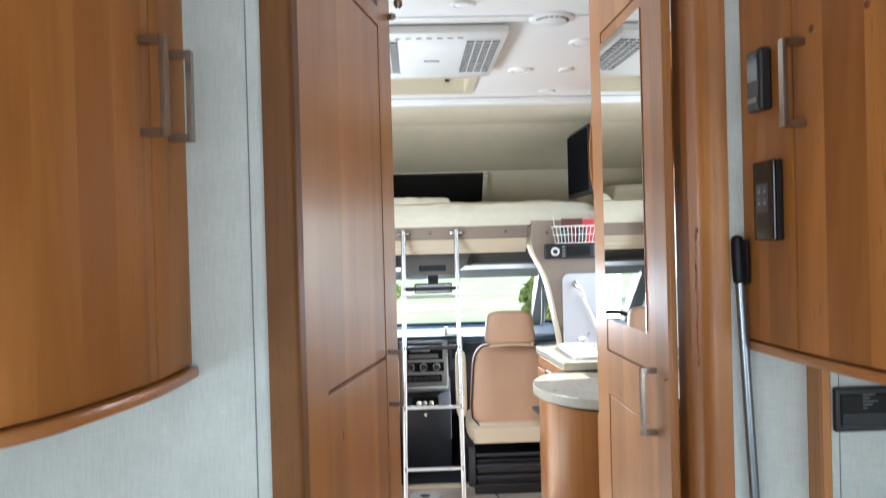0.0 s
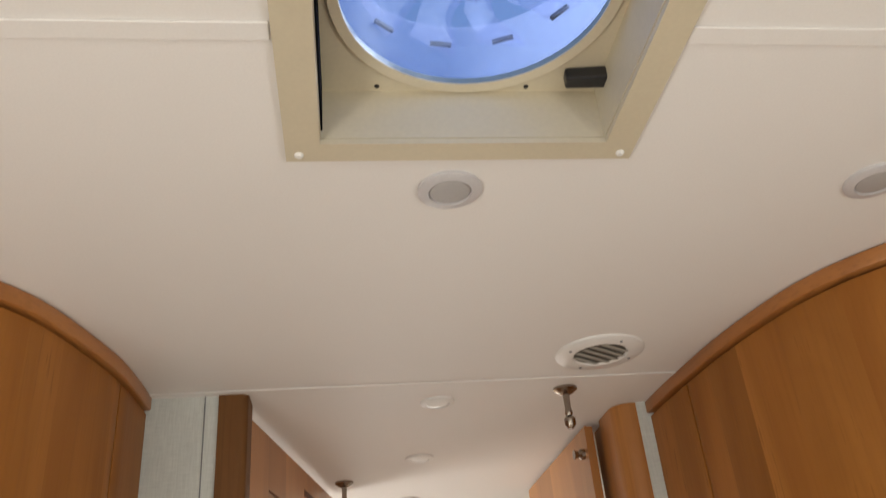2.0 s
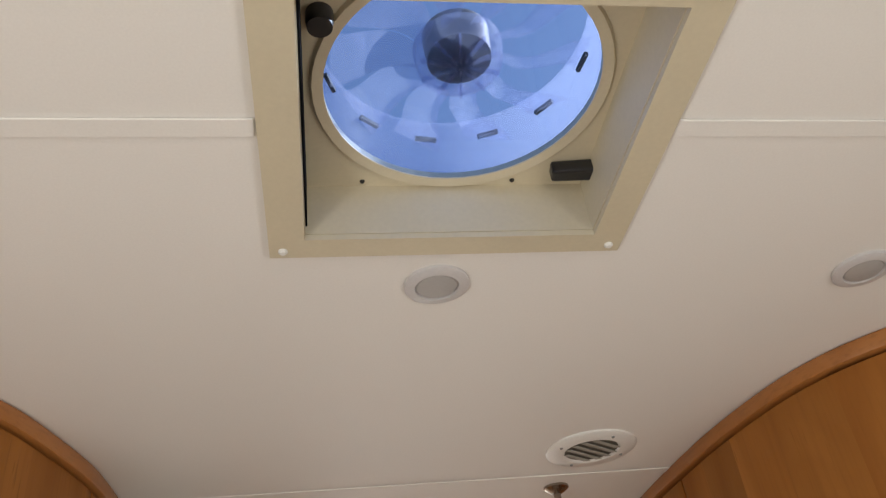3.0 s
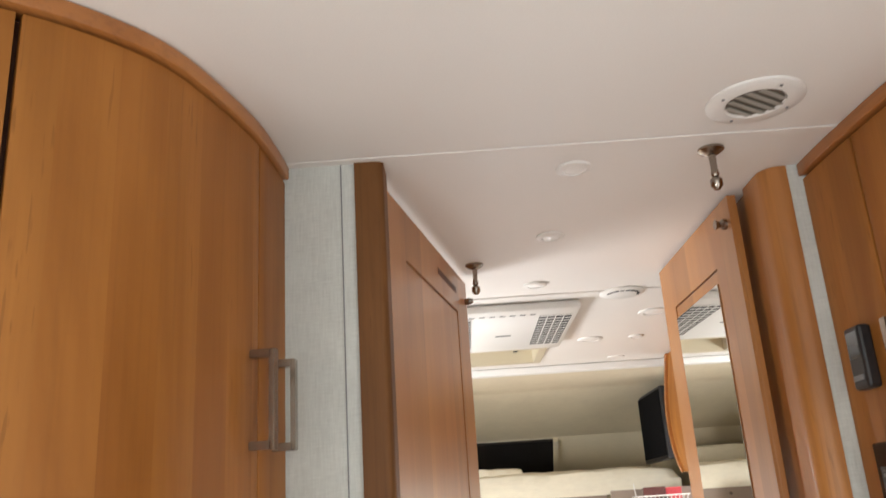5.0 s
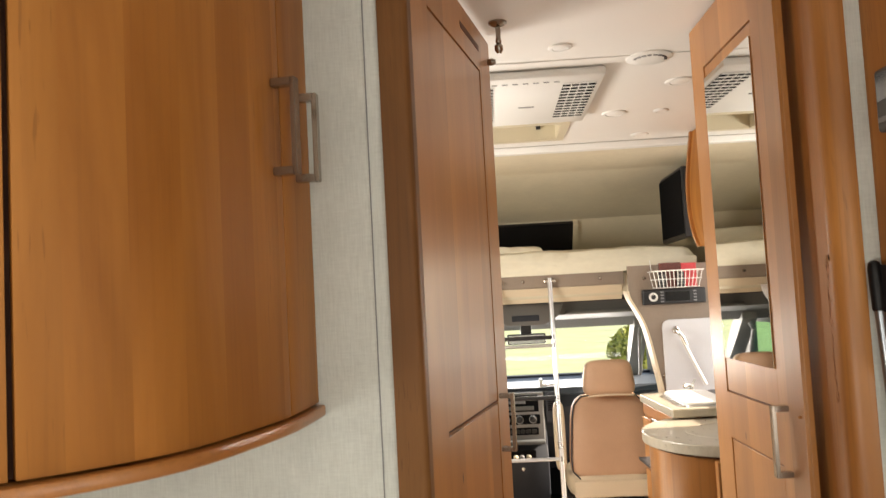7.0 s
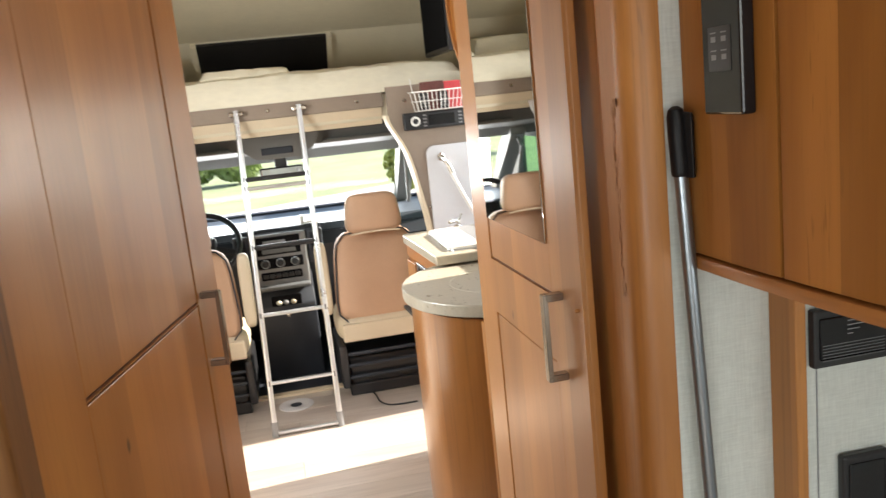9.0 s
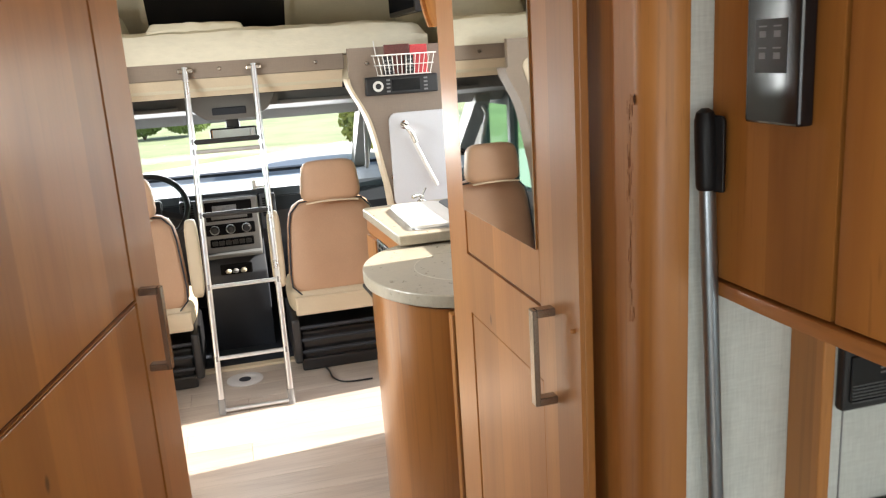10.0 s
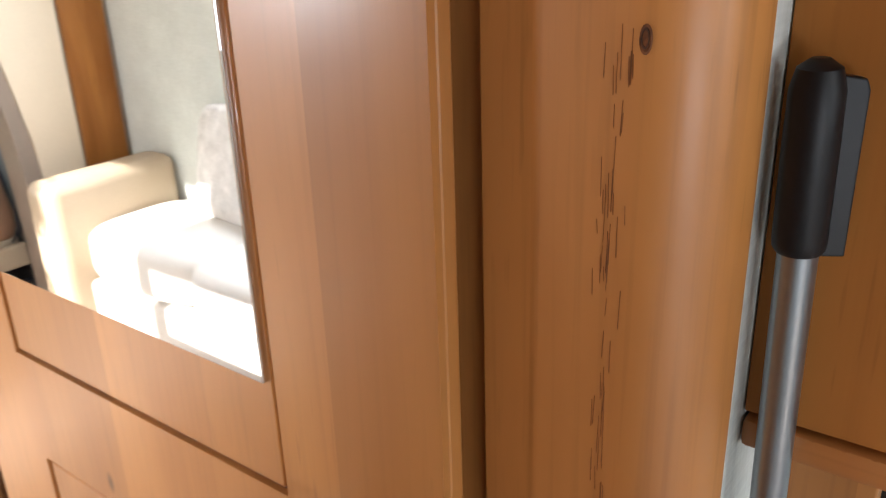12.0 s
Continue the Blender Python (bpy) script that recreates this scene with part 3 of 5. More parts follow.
for i in range(5):
    part("print_bar", box(0.944, 0.952 + 0.02 * ((i * 7) % 5) / 4, 1.3229, 1.3236, 1.068 + 0.006 * i, 1.0695 + 0.006 * i), GREY, p, "small grey print").matrix_parent_inverse = iv
wall_plate("socket_plate", "black socket plate on the papered partition", 0.937, 1.009, 0.765, 0.893, "socket")

# ---- broom leaning in the corner ----
broom = thing("broom", "grey steel broom handle with a black plastic grip, in the corner", "broom", at=(0.802, 1.372, 0))
iv = Matrix.Translation(-Vector(broom.location))
foot_b, head_b = Vector((0.802, 1.369, 0.02)), Vector((0.745, 1.3755, 1.30))
up_b = (head_b - foot_b).normalized()
part("pole", tube([foot_b, head_b + up_b * 0.02], 0.0092, 20), STEEL, broom, smooth=True).matrix_parent_inverse = iv
part("grip", tube([head_b + up_b * h for h in (-0.002, 0.0, 0.004, 0.05, 0.074, 0.083, 0.087)], [0.0105, 0.0118, 0.0122, 0.0122, 0.0118, 0.0095, 0.004], 22), GRIP, broom, "black plastic grip", True).matrix_parent_inverse = iv
tab = prism([(0.0, -0.004), (0.0155, -0.004), (0.0155, 0.073), (0.0135, 0.078), (0.0, 0.080)], -0.003, 0.003, 0.001, axis="x")
tb = part("hang_tab", tab, GRIP, broom, "black hanging tab")
tb.matrix_parent_inverse = iv @ pose(head_b.x + 0.002, head_b.y - 0.004, head_b.z, 0, 0, -148)
part("foot", box(0.765, 0.839, 1.35, 1.394, 0.0, 0.03, 0.006), DARK, broom).matrix_parent_inverse = iv


# ---- panelled doors ----
def panel_door(name, label, m, width, z0, z1, panels, t=0.03):
    """A framed door from its hinge along +y; panels are (y0, y1, z0, z1) fields set in a groove on the +x face."""
    d = thing(name, label, "door")
    d.matrix_basis = m
    d["kind"] = "structure"
    part("leaf", box(-t, -0.006, 0, width, z0, z1, 0.002), WOOD_DOOR, d)
    slab = wall_with_holes(0, width, z0, z1, panels, -0.006, 0.0, "x")
    part("door_rail", slab, WOOD_DOOR, d)
    for a, b, c, e in panels:
        part("groove", box(-0.0066, -0.0052, a, b, c, e), GROOVE, d, "dark routed groove")
        part("field", box(-0.012, -0.0015, a + 0.004, b - 0.004, c + 0.004, e - 0.004, 0.0015), WOOD_DOOR, d, "flat veneer field")
    return d


ZT = 2.041
turn_l = math.degrees(math.atan2(0.148, 0.74))
door_l = panel_door("door_left", "alder panel door standing open along the aisle", pose(-0.056, 1.32, 0, 0, 0, -turn_l), 0.755, 0.02, ZT, [(0.135, 0.625, 1.102, 1.935), (0.135, 0.625, 0.12, 1.1005)])
pull("handle", door_l, (0.0, 0.645, 0.982), (0.0, 0.645, 1.113), (0.032, 0, 0))
part("slot", box(-0.001, 0.0008, 0.42, 0.62, 1.982, 1.997), GROOVE, door_l, "dark slot near the top")
# the right door shows its mirror to the aisle
door_r = panel_door("door_right", "alder panel door with a tall mirror, standing open along the aisle", pose(0.642, 2.12, 0, 0, 0, 181.0), 0.602, 0.02, 2.05, [(0.11, 0.47, 1.092, 1.925), (0.118, 0.47, 0.12, 0.979)], 0.019)
pull("handle", door_r, (0.0, 0.515, 0.970), (0.0, 0.515, 1.102), (0.03, 0, 0))
part("mirror", box(-0.0012, 0.0026, 0.1145, 0.462, 1.177, 1.892, 0.0008), MIRROR, door_r, "tall mirror pane")
part("peg", lathe([(0.003, 0), (0.0035, 0.004), (0.002, 0.007)], (0.0, 0.585, 1.094), "x", 10), WOOD_POST, door_r, "small wooden peg")
part("door_stop_pin", lathe([(0.012, 0), (0.012, 0.008), (0.007, 0.014), (0.011, 0.024)], (0.0, 0.572, 1.995), "x", 14), NICKEL, door_r, "round nickel catch")


def door_stop(x, y):
    s = thing("door_stop", "polished nickel door holder hanging from the ceiling", "door stop", "door holders", at=(x, y, H))
    part("flange", lathe([(0.024, 0), (0.024, -0.004), (0.016, -0.010), (0.008, -0.014)], (0, 0, 0), sides=20), NICKEL, s, smooth=True)
    part("stem", lathe([(0.007, -0.012), (0.006, -0.04), (0.008, -0.052), (0.006, -0.056)], (0, 0, 0), sides=14), NICKEL, s, smooth=True)
    part("tip", lathe([(0.004, -0.054), (0.011, -0.062), (0.011, -0.074), (0.005, -0.082)], (0, 0, 0), sides=14), NICKEL, s, smooth=True)
    return s


door_stop(0.557, 1.287)
door_stop(0.118, 1.944)
part("door_catch", lathe([(0.008, 0), (0.010, 0.012), (0.006, 0.022)], (0.0, 0.735, 1.985), "x", 14), NICKEL, door_l, "nickel catch")


# ---- ceiling lamps and vents ----
def puck(x, y, r=0.038, ring=None, lens=None):
    p = thing("ceiling_light", "small round recessed ceiling lamp, switched off", "ceiling light", "round ceiling lamps", at=(x, y, H))
    part("ring", lathe([(r, 0.0), (r, -0.004), (r * 0.9, -0.006), (r * 0.68, -0.0065), (r * 0.66, -0.003)], (0, 0, 0), sides=40), ring or RING, p, smooth=True)
    part("lens", lathe([(r * 0.66, -0.003), (r * 0.6, -0.0055), (r * 0.3, -0.0068), (0.001, -0.007)], (0, 0, 0), sides=32), lens or LENS, p, "frosted lens", True)
    return p


for x, y in ((0.252, 0.57), (0.785, 0.562), (-0.292, 0.562)):
    puck(x, y)
for x, y in ((0.307, 1.332), (0.301, 1.742), (0.297, 2.191)):
    puck(x, y, 0.034, WHITE, WHITE)
for x, y, r in ((0.583, 3.102, 0.05), (0.764, 3.571, 0.04), (0.74, 2.663, 0.05), (0.765, 3.1, 0.03)):
    puck(x, y, r, WHITE, CEIL)

vent = thing("air_vent", "round white ceiling air outlet with slanted louvres", "vent", at=(0.577, 1.10, H))
part("flange", lathe([(0.079, 0), (0.079, -0.003), (0.074, -0.006), (0.05, -0.007), (0.046, -0.003)], (0, 0, 0), sides=40), WHITE, vent, smooth=True)
part("backing", lathe([(0.0465, -0.0036), (0.0465, -0.0031)], (0, 0, 0), sides=32), mat("vent_shadow", (0.16, 0.14, 0.11), 0.8), vent, "dark inside of the duct")
VENTGREY = mat("vent_grey", (0.36, 0.35, 0.31), 0.6, vary=0.08)
for i in range(5):
    v = -0.034 + 0.017 * i
    w = math.sqrt(0.045 ** 2 - v ** 2)
    sl = part("slat", box(-w, w, -0.0062, 0.0062, -0.0006, 0.0006), VENTGREY, vent)
    sl.matrix_parent_inverse = pose(0, 0, 0, 0, 0, 35) @ pose(0, v, -0.0062, 14, 0, 0)
for i in range(4):
    a = radians(20 + 90 * i)
    part("screw", lathe([(0.003, -0.0065), (0.002, -0.0085)], (0.063 * math.cos(a), 0.063 * math.sin(a), 0), sides=8), GREY, vent)

disc = thing("antenna_plate", "round white ceiling plate with a serrated dial", "ceiling plate", at=(0.579, 2.352, H))
part("plate", lathe([(0.07, 0), (0.07, -0.004), (0.062, -0.008), (0.01, -0.009)], (0, 0, 0), sides=36), WHITE, disc, smooth=True)
for i in range(9):
    a = radians(200 + 20 * i)
    part("tooth", box(-0.004, 0.004, -0.006, 0.006, -0.0105, -0.008), DARK if i > 4 else GREY, disc).matrix_parent_inverse = pose(0.048 * math.cos(a), 0.048 * math.sin(a), 0, 0, 0, math.degrees(a))

# ---- roof fan ----
fan = thing("roof_fan", "cream roof vent with a clear-bladed fan under the sky", "roof vent", at=(0.259, 0.325, H))
fx, fy, x0, x1, y0, y1 = 0.259, 0.325, 0.068, 0.448, 0.172, 0.503
o = Matrix.Translation((-fx, -fy, -H))


def fanpart(name, bm, m, label="", smooth=False, parent=None):
    ob = part(name, bm, m, parent or fan, label, smooth)
    ob.matrix_parent_inverse = o if parent is None else Matrix()
    return ob


HX0, HX1, HY0, HY1 = 0.1015, 0.4165, 0.1725, 0.4755
fanpart("garnish", wall_with_holes(x0, x1, y0 - 0.03, y1, [(HX0 + 0.003, HX1 - 0.003, HY0 + 0.003, HY1 - 0.003)], H - 0.007, H - 0.0005, "z"), CREAM, "flat cream trim flange")
fanpart("shaft", wall_with_holes(HX0, HX1, HY0, HY1, [(HX0 + 0.004, HX1 - 0.004, HY0 + 0.004, HY1 - 0.004)], H, H + 0.075, "z"), CREAM, "cream sides of the shaft")
fanpart("side_gap", box(HX0 + 0.0042, HX0 + 0.0062, HY0 + 0.006, HY1 - 0.012, H + 0.004, H + 0.062), VOID, "dark gap along the shaft")
# plate with a round hole
bm = bmesh.new()
outer = [(HX0, HY0), (HX1, HY0), (HX1, HY1), (HX0, HY1)]
rr, n = 0.134, 48
cxy = ((HX0 + HX1) / 2, (HY0 + HY1) / 2)
rows4 = []
for rad, z in ((rr, H + 0.064), (None, H + 0.064), (None, H + 0.07), (rr, H + 0.07)):
    row = []
    for j in range(n):
        a = 2 * math.pi * j / n + math.pi / 4
        c, sn_ = math.cos(a), math.sin(a)
        k = rad or 1 / max(abs(c) / (HX1 - HX0) * 2, abs(sn_) / (HY1 - HY0) * 2)
        row.append(bm.verts.new((cxy[0] + k * c, cxy[1] + k * sn_, z)))
    rows4.append(row)
for q in range(4):
    u, w = rows4[q], rows4[(q + 1) % 4]
    for j in range(n):
        bm.faces.new((u[j], u[(j + 1) % n], w[(j + 1) % n], w[j]))
fanpart("fan_plate", bm, CREAM, "cream plate with a round opening")
fanpart("screen", lathe([(0.1334, H + 0.0625), (0.1334, H + 0.0628), (0.001, H + 0.0628), (0.001, H + 0.0625), (0.1334, H + 0.0625)], (cxy[0], cxy[1], 0), sides=48), SCREEN, "fine insect screen with the sky's blue put into its tint")
fanpart("rim", lathe([(0.1335, H + 0.061), (0.144, H + 0.059), (0.1465, H + 0.0635), (0.1335, H + 0.0638), (0.1335, H + 0.061)], (cxy[0], cxy[1], 0), sides=48), CREAM, "raised ring round the fan", True)
fanpart("duct", lathe([(0.1385, H + 0.07), (0.1385, H + 0.15), (0.142, H + 0.15), (0.142, H + 0.07), (0.1385, H + 0.07)], (cxy[0], cxy[1], 0), sides=48), FAN, "clear plastic duct ring", True)
for j in range(10):
    a = 36 * j
    bm = bmesh.new()
    rows = []
    for i in range(6):
        r = 0.042 + 0.084 * i / 5
        w = 0.012 + 0.016 * i / 5
        tilt = radians(32 - 12 * i / 5)
        rows.append([bm.verts.new((r, u * w * math.cos(tilt) + 0.008 * math.sin(i), H + 0.105 + u * w * math.sin(tilt))) for u in (-1, 0, 1)])
    for p0, p1 in zip(rows, rows[1:]):
        for q in range(2):
            bm.faces.new((p0[q], p0[q + 1], p1[q + 1], p1[q]))
    bmesh.ops.solidify(bm, geom=bm.faces[:], thickness=0.002)
    bl = part("blade", bm, FAN, fan, "clear fan blade", True)
    bl.matrix_parent_inverse = o @ pose(cxy[0], cxy[1], 0, 0, 0, a)
fanpart("hub", lathe([(0.03, H + 0.088), (0.042, H + 0.092), (0.045, H + 0.115), (0.04, H + 0.12)], (cxy[0], cxy[1], 0), sides=32), FAN, "clear hub", True)
fanpart("motor", lathe([(0.006, H + 0.094), (0.032, H + 0.1), (0.034, H + 0.135), (0.03, H + 0.14)], (cxy[0], cxy[1], 0), sides=28), mat("motor_can", (0.3, 0.26, 0.24), 0.4, 0.6), "grey-brown motor can", True)
for j in range(10):
    ob = part("hub_rib", box(0.006, 0.04, -0.001, 0.001, H + 0.0865, H + 0.092), FAN, fan)
    ob.matrix_parent_inverse = o @ pose(cxy[0], cxy[1], 0, 0, 0, 36 * j + 10)
for j in range(12):
    ob = part("clip", box(0.1335, 0.1375, -0.012, 0.012, H + 0.118, H + 0.1225), DARK, fan)
    ob.matrix_parent_inverse = o @ pose(cxy[0], cxy[1], 0, 0, 0, 30 * j + 8)
for xa, ya in ((0.394, 0.438),):
    k = part("knob", prism([(-0.026, -0.006), (0.026, -0.011), (0.028, 0.009), (-0.024, 0.011)], H + 0.047, H + 0.0635, 0.003), DARK, fan, "black lift lever")
    k.matrix_parent_inverse = o @ pose(xa, ya, 0)
fanpart("switch_knob", lathe([(0.011, H + 0.045), (0.012, H + 0.052), (0.012, H + 0.0638)], (HX0 + 0.022, 0.244, 0), sides=20), DARK, "black speed knob", True)
for xa, ya in ((x0 + 0.014, y1 - 0.012), (x1 - 0.014, y1 - 0.012), (x0 + 0.014, y0 - 0.01), (x1 - 0.014, y0 - 0.01)):
    fanpart("screw", lathe([(0.005, H - 0.007), (0.005, H - 0.0085), (0.003, H - 0.0105)], (xa, ya, 0), sides=12), WHITE, "white screw head")
for xa, ya in ((HX0 + 0.065, HY1 - 0.012), (HX1 - 0.085, HY1 - 0.012)):
    fanpart("plate_screw", lathe([(0.003, H + 0.0638), (0.002, H + 0.062)], (xa, ya, 0), sides=8), DARK)

# ---- roof air conditioner ----
AX0, AX1, AY0, AY1 = -0.03, 0.458, 2.40, 3.08
ac = thing("air_conditioner", "white ceiling air conditioner cover with black-slotted grilles", "air conditioner", at=(0.21, 2.75, H))
iv = Matrix.Translation((-0.21, -2.75, -H))


def acpart(name, bm, m, label="", smooth=False):
    ob = part(name, bm, m, ac, label, smooth)
    ob.matrix_parent_inverse = iv


acpart("cover", box(AX0, AX1, AY0, AY1, H - 0.03, H - 0.0005, 0.012), WHITE, "", True)
for gx0, gx1 in ((AX0 + 0.03, AX0 + 0.135), (0.33, 0.437)):
    acpart("grille_backing", box(gx0, gx1, 2.48, 2.97, H - 0.0318, H - 0.0305), VOID, "black grille opening")
    for i in range(13):
        y = 2.482 + 0.0405 * i
        acpart("slat", box(gx0, gx1, y - 0.0065, y + 0.0065, H - 0.0326, H - 0.0319), WHITE)
    for i in range(1, 4):
        x = gx0 + (gx1 - gx0) * i / 4
        acpart("bar", box(x - 0.0016, x + 0.0016, 2.48, 2.97, H - 0.0333, H - 0.0327), WHITE)
acpart("badge", box(0.195, 0.25, 2.77, 2.78, H - 0.0325, H - 0.0302), GREY, "small grey badge")
for i in range(7):
    acpart("rib", box(0.10 + 0.033 * i, 0.118 + 0.033 * i, 2.45, 2.456, H - 0.032, H - 0.0302), GREY)

# closed skylight recess
hatch = thing("skylight", "cream roof hatch recess with a closed cover", "skylight", at=(0.185, 3.37, H))
iv = Matrix.Translation((-0.185, -3.37, -H))
for nm, bm, m in (("garnish", wall_with_holes(-0.05, 0.42, 3.18, 3.56, [(-0.017, 0.387, 3.213, 3.527)], H - 0.008, H - 0.0005, "z"), CREAM),
                  ("shaft", wall_with_holes(-0.0195, 0.3895, 3.2105, 3.5295, [(-0.015, 0.385, 3.215, 3.525)], H, H + 0.09, "z"), CREAM),
                  ("cover", box(-0.02, 0.39, 3.21, 3.53, H + 0.09, H + 0.1, 0.002), CREAM),
                  ("latch", box(0.30, 0.32, 3.505, 3.5245, H + 0.04, H + 0.06, 0.002), DARK)):
    part(nm, bm, m, hatch).matrix_parent_inverse = iv

# ---- cab-over bunk ----
bunk = thing("bunk_platform", "taupe-fronted cab-over bunk platform with a cream lower band", "bunk bed", at=(0.25, 4.7, 1.31))
iv = Matrix.Translation((-0.25, -4.7, -1.31))
for nm, bm, m, lb in (("base_board", box(-0.78, 1.2, 4.306, 5.4, 1.345, 1.46), CREAM, ""),
                      ("fascia", box(-0.78, 0.766, 4.28, 4.305, 1.4, 1.492, 0.006), TAUPE, "padded taupe fascia"),
                      ("lower_band", prism([(4.285, 1.399), (4.305, 1.399), (4.345, 1.322), (4.325, 1.322)], -0.62, 0.755, axis="x"), PALE, "cream leather lower band")):
    part(nm, bm, m, bunk, lb).matrix_parent_inverse = iv
for x in (-0.42, -0.2, 0.23, 0.64):
    part("snap", lathe([(0.009, 0), (0.008, -0.004), (0.004, -0.006)], (x, 4.28, 1.437), "y", 14), NICKEL, bunk, "nickel snap").matrix_parent_inverse = iv


def soft_slab(x0, x1, y0, y1, z0, z1, nx, ny, amp, seed, bulge=0.02):
    """A cushioned slab with a wrinkled top."""
    bm = bmesh.new()
    bmesh.ops.create_grid(bm, x_segments=nx, y_segments=ny, size=0.5)
    for v in bm.verts:
        u, w = v.co.x * 2, v.co.y * 2
        ex, ey = 1 - abs(u) ** 10, 1 - abs(w) ** 10
        v.co = Vector((x0 + (x1 - x0) * (u + 1) / 2, y0 + (y1 - y0) * (w + 1) / 2, 0))
        wr = noise.noise(Vector((v.co.x * 5, v.co.y * 9, seed))) + 0.5 * noise.noise(Vector((v.co.x * 16, v.co.y * 22, seed + 3)))
        v.co.z = z0 + (z1 - z0) * (0.45 + 0.55 * min(ex, 1) ** 0.4 * min(ey, 1) ** 0.4) + amp * wr
    ext = bmesh.ops.extrude_face_region(bm, geom=bm.faces[:])
    for e in ext["geom"]:
        if isinstance(e, bmesh.types.BMVert):
            e.co.z = z0
    return bm


mat_ = part("mattress", soft_slab(-0.75, 1.15, 4.268, 5.3, 1.468, 1.605, 70, 30, 0.011, 2), SHEET, None, smooth=True)
tagged(mat_, "bunk mattress under a rumpled cream sheet", "mattress")
pil = part("pillow", soft_slab(-0.05, 0.36, 4.36, 4.8, 1.575, 1.635, 28, 20, 0.014, 7), SHEET, None, smooth=True)
tagged(pil, "flat folded cream cover lying on the mattress", "bedding")
pil2 = part("pillow", soft_slab(-0.66, -0.2, 4.85, 5.2, 1.585, 1.72, 24, 20, 0.012, 9), SHEET, None, smooth=True)
tagged(pil2, "plump white pillow lying on the bunk mattress", "pillow")

# dark front window of the cap
cw = thing("cap_window", "dark tinted window in the front of the cab-over cap", "window", at=(0.25, 5.2, 1.6))
cw["kind"] = "structure"
iv = Matrix.Translation((-0.25, -5.2, -1.6))
part("pane", prism([(5.105, 1.825), (5.40, 1.515), (5.385, 1.50), (5.09, 1.81)], -0.1, 0.60, axis="x"), GLOSS_BLACK, cw).matrix_parent_inverse = iv
for xa, xb in ((-0.13, -0.1), (0.6, 0.63)):
    part("window_frame", prism([(5.105, 1.83), (5.40, 1.52), (5.375, 1.495), (5.08, 1.805)], xa, xb, axis="x"), CAPVINYL, cw).matrix_parent_inverse = iv

# television on the cap's side
tv = thing("television", "flat black television on the side of the bunk", "television", at=(1.09, 4.35, 1.62))
iv = Matrix.Translation((-1.09, -4.35, -1.62))
for nm, bm, m, lb in (("case", box(1.062, 1.10, 4.10, 4.66, 1.62, 1.985, 0.006), DARK, ""), ("display", box(1.0595, 1.0625, 4.115, 4.645, 1.64, 1.97), VOID, "dull black screen"), ("mount", box(1.10, 1.225, 4.25, 4.4, 1.75, 1.88), DARK, "black wall mount")):
    part(nm, bm, m, tv, lb).matrix_parent_inverse = iv

# ---- ladder ----
lad = thing("bunk_ladder", "aluminium ladder leaning on the bunk's edge", "ladder", at=(0.19, 3.97, 0))
iv = Matrix.Translation((-0.19, -3.97, 0))
tops, feet = ((0.089, 4.262, 1.45), (0.372, 4.262, 1.45)), ((0.068, 3.968, 0.0), (0.362, 3.968, 0.0))
for a, b in zip(feet, tops):
    av, bv = Vector(a), Vector(b)
    r = part("rail", tube([av + (bv - av) * 0.03, bv], 0.0125, 14), ALU, lad, "bright aluminium tube", True)
    r.matrix_parent_inverse = iv
    part("foot", tube([av, av + (bv - av) * 0.045], 0.0155, 14), GREY, lad, "grey rubber foot", True).matrix_parent_inverse = iv
    part("hook", box(bv.x - 0.032, bv.x + 0.032, 4.25, 4.279, 1.425, 1.445, 0.004), NICKEL, lad, "nickel hook plate").matrix_parent_inverse = iv
for z in (0.016, 0.236, 0.537, 0.837, 1.10, 1.141):
    k = z / 1.45
    p0 = Vector(feet[0]).lerp(Vector(tops[0]), k)
    p1 = Vector(feet[1]).lerp(Vector(tops[1]), k)
    rung = part("rung", tube([p0, p1], 0.009 if z not in (0.837, 1.141) else 0.011, 12), ALU if z not in (0.837, 1.141) else DARK, lad, smooth=True)
    rung.matrix_parent_inverse = iv
    for p in (p0, p1):
        part("collar", tube([p - Vector((0.004, 0, 0)), p + Vector((0.004, 0, 0))], 0.0175, 14), GREY, lad, smooth=True).matrix_parent_inverse = iv

# ---- kitchen ----
CX, CY, CA, CB = 0.83, 2.752, 0.276, 0.325


def oval(d, n=30):
    """The worktop's rounded end, drawn in by d."""
    return [(CX - (CA - d) * math.cos(radians(a)), CY - (CB - d) * math.sin(radians(a))) for a in (90 - 168 * k / n for k in range(n + 1))]


wt = part("worktop", prism([(XR - 0.003, CY - CB)] + oval(0) + [(0.80, 3.03), (XR - 0.003, 3.03)], 0.838, 0.873, 0.004), STONE, None)
tagged(wt, "speckled beige stone-look worktop with a round end", "worktop")
kb = thing("kitchen_cabinet", "alder kitchen base cabinet with a rounded end", "cabinet", at=(1.0, 2.7, 0))
iv = Matrix.Translation((-1.0, -2.7, 0))
part("round_body", prism([(XR - 0.004, CY - CB + 0.022)] + oval(0.022) + [(0.80, 3.028), (XR - 0.004, 3.028)], 0.0, 0.829), WOOD_CURVE, kb, "curved alder front", True).matrix_parent_inverse = iv
part("top_gap", prism([(XR - 0.004, CY - CB + 0.03)] + oval(0.03) + [(0.80, 3.02), (XR - 0.004, 3.02)], 0.829, 0.8375), GROOVE, kb, "dark gap under the worktop", True).matrix_parent_inverse = iv
part("edge_strip", box(0.715, 0.742, 2.438, 2.47, 0.0, 0.828, 0.004), WOOD_POST, kb, "darker alder strip").matrix_parent_inverse = iv
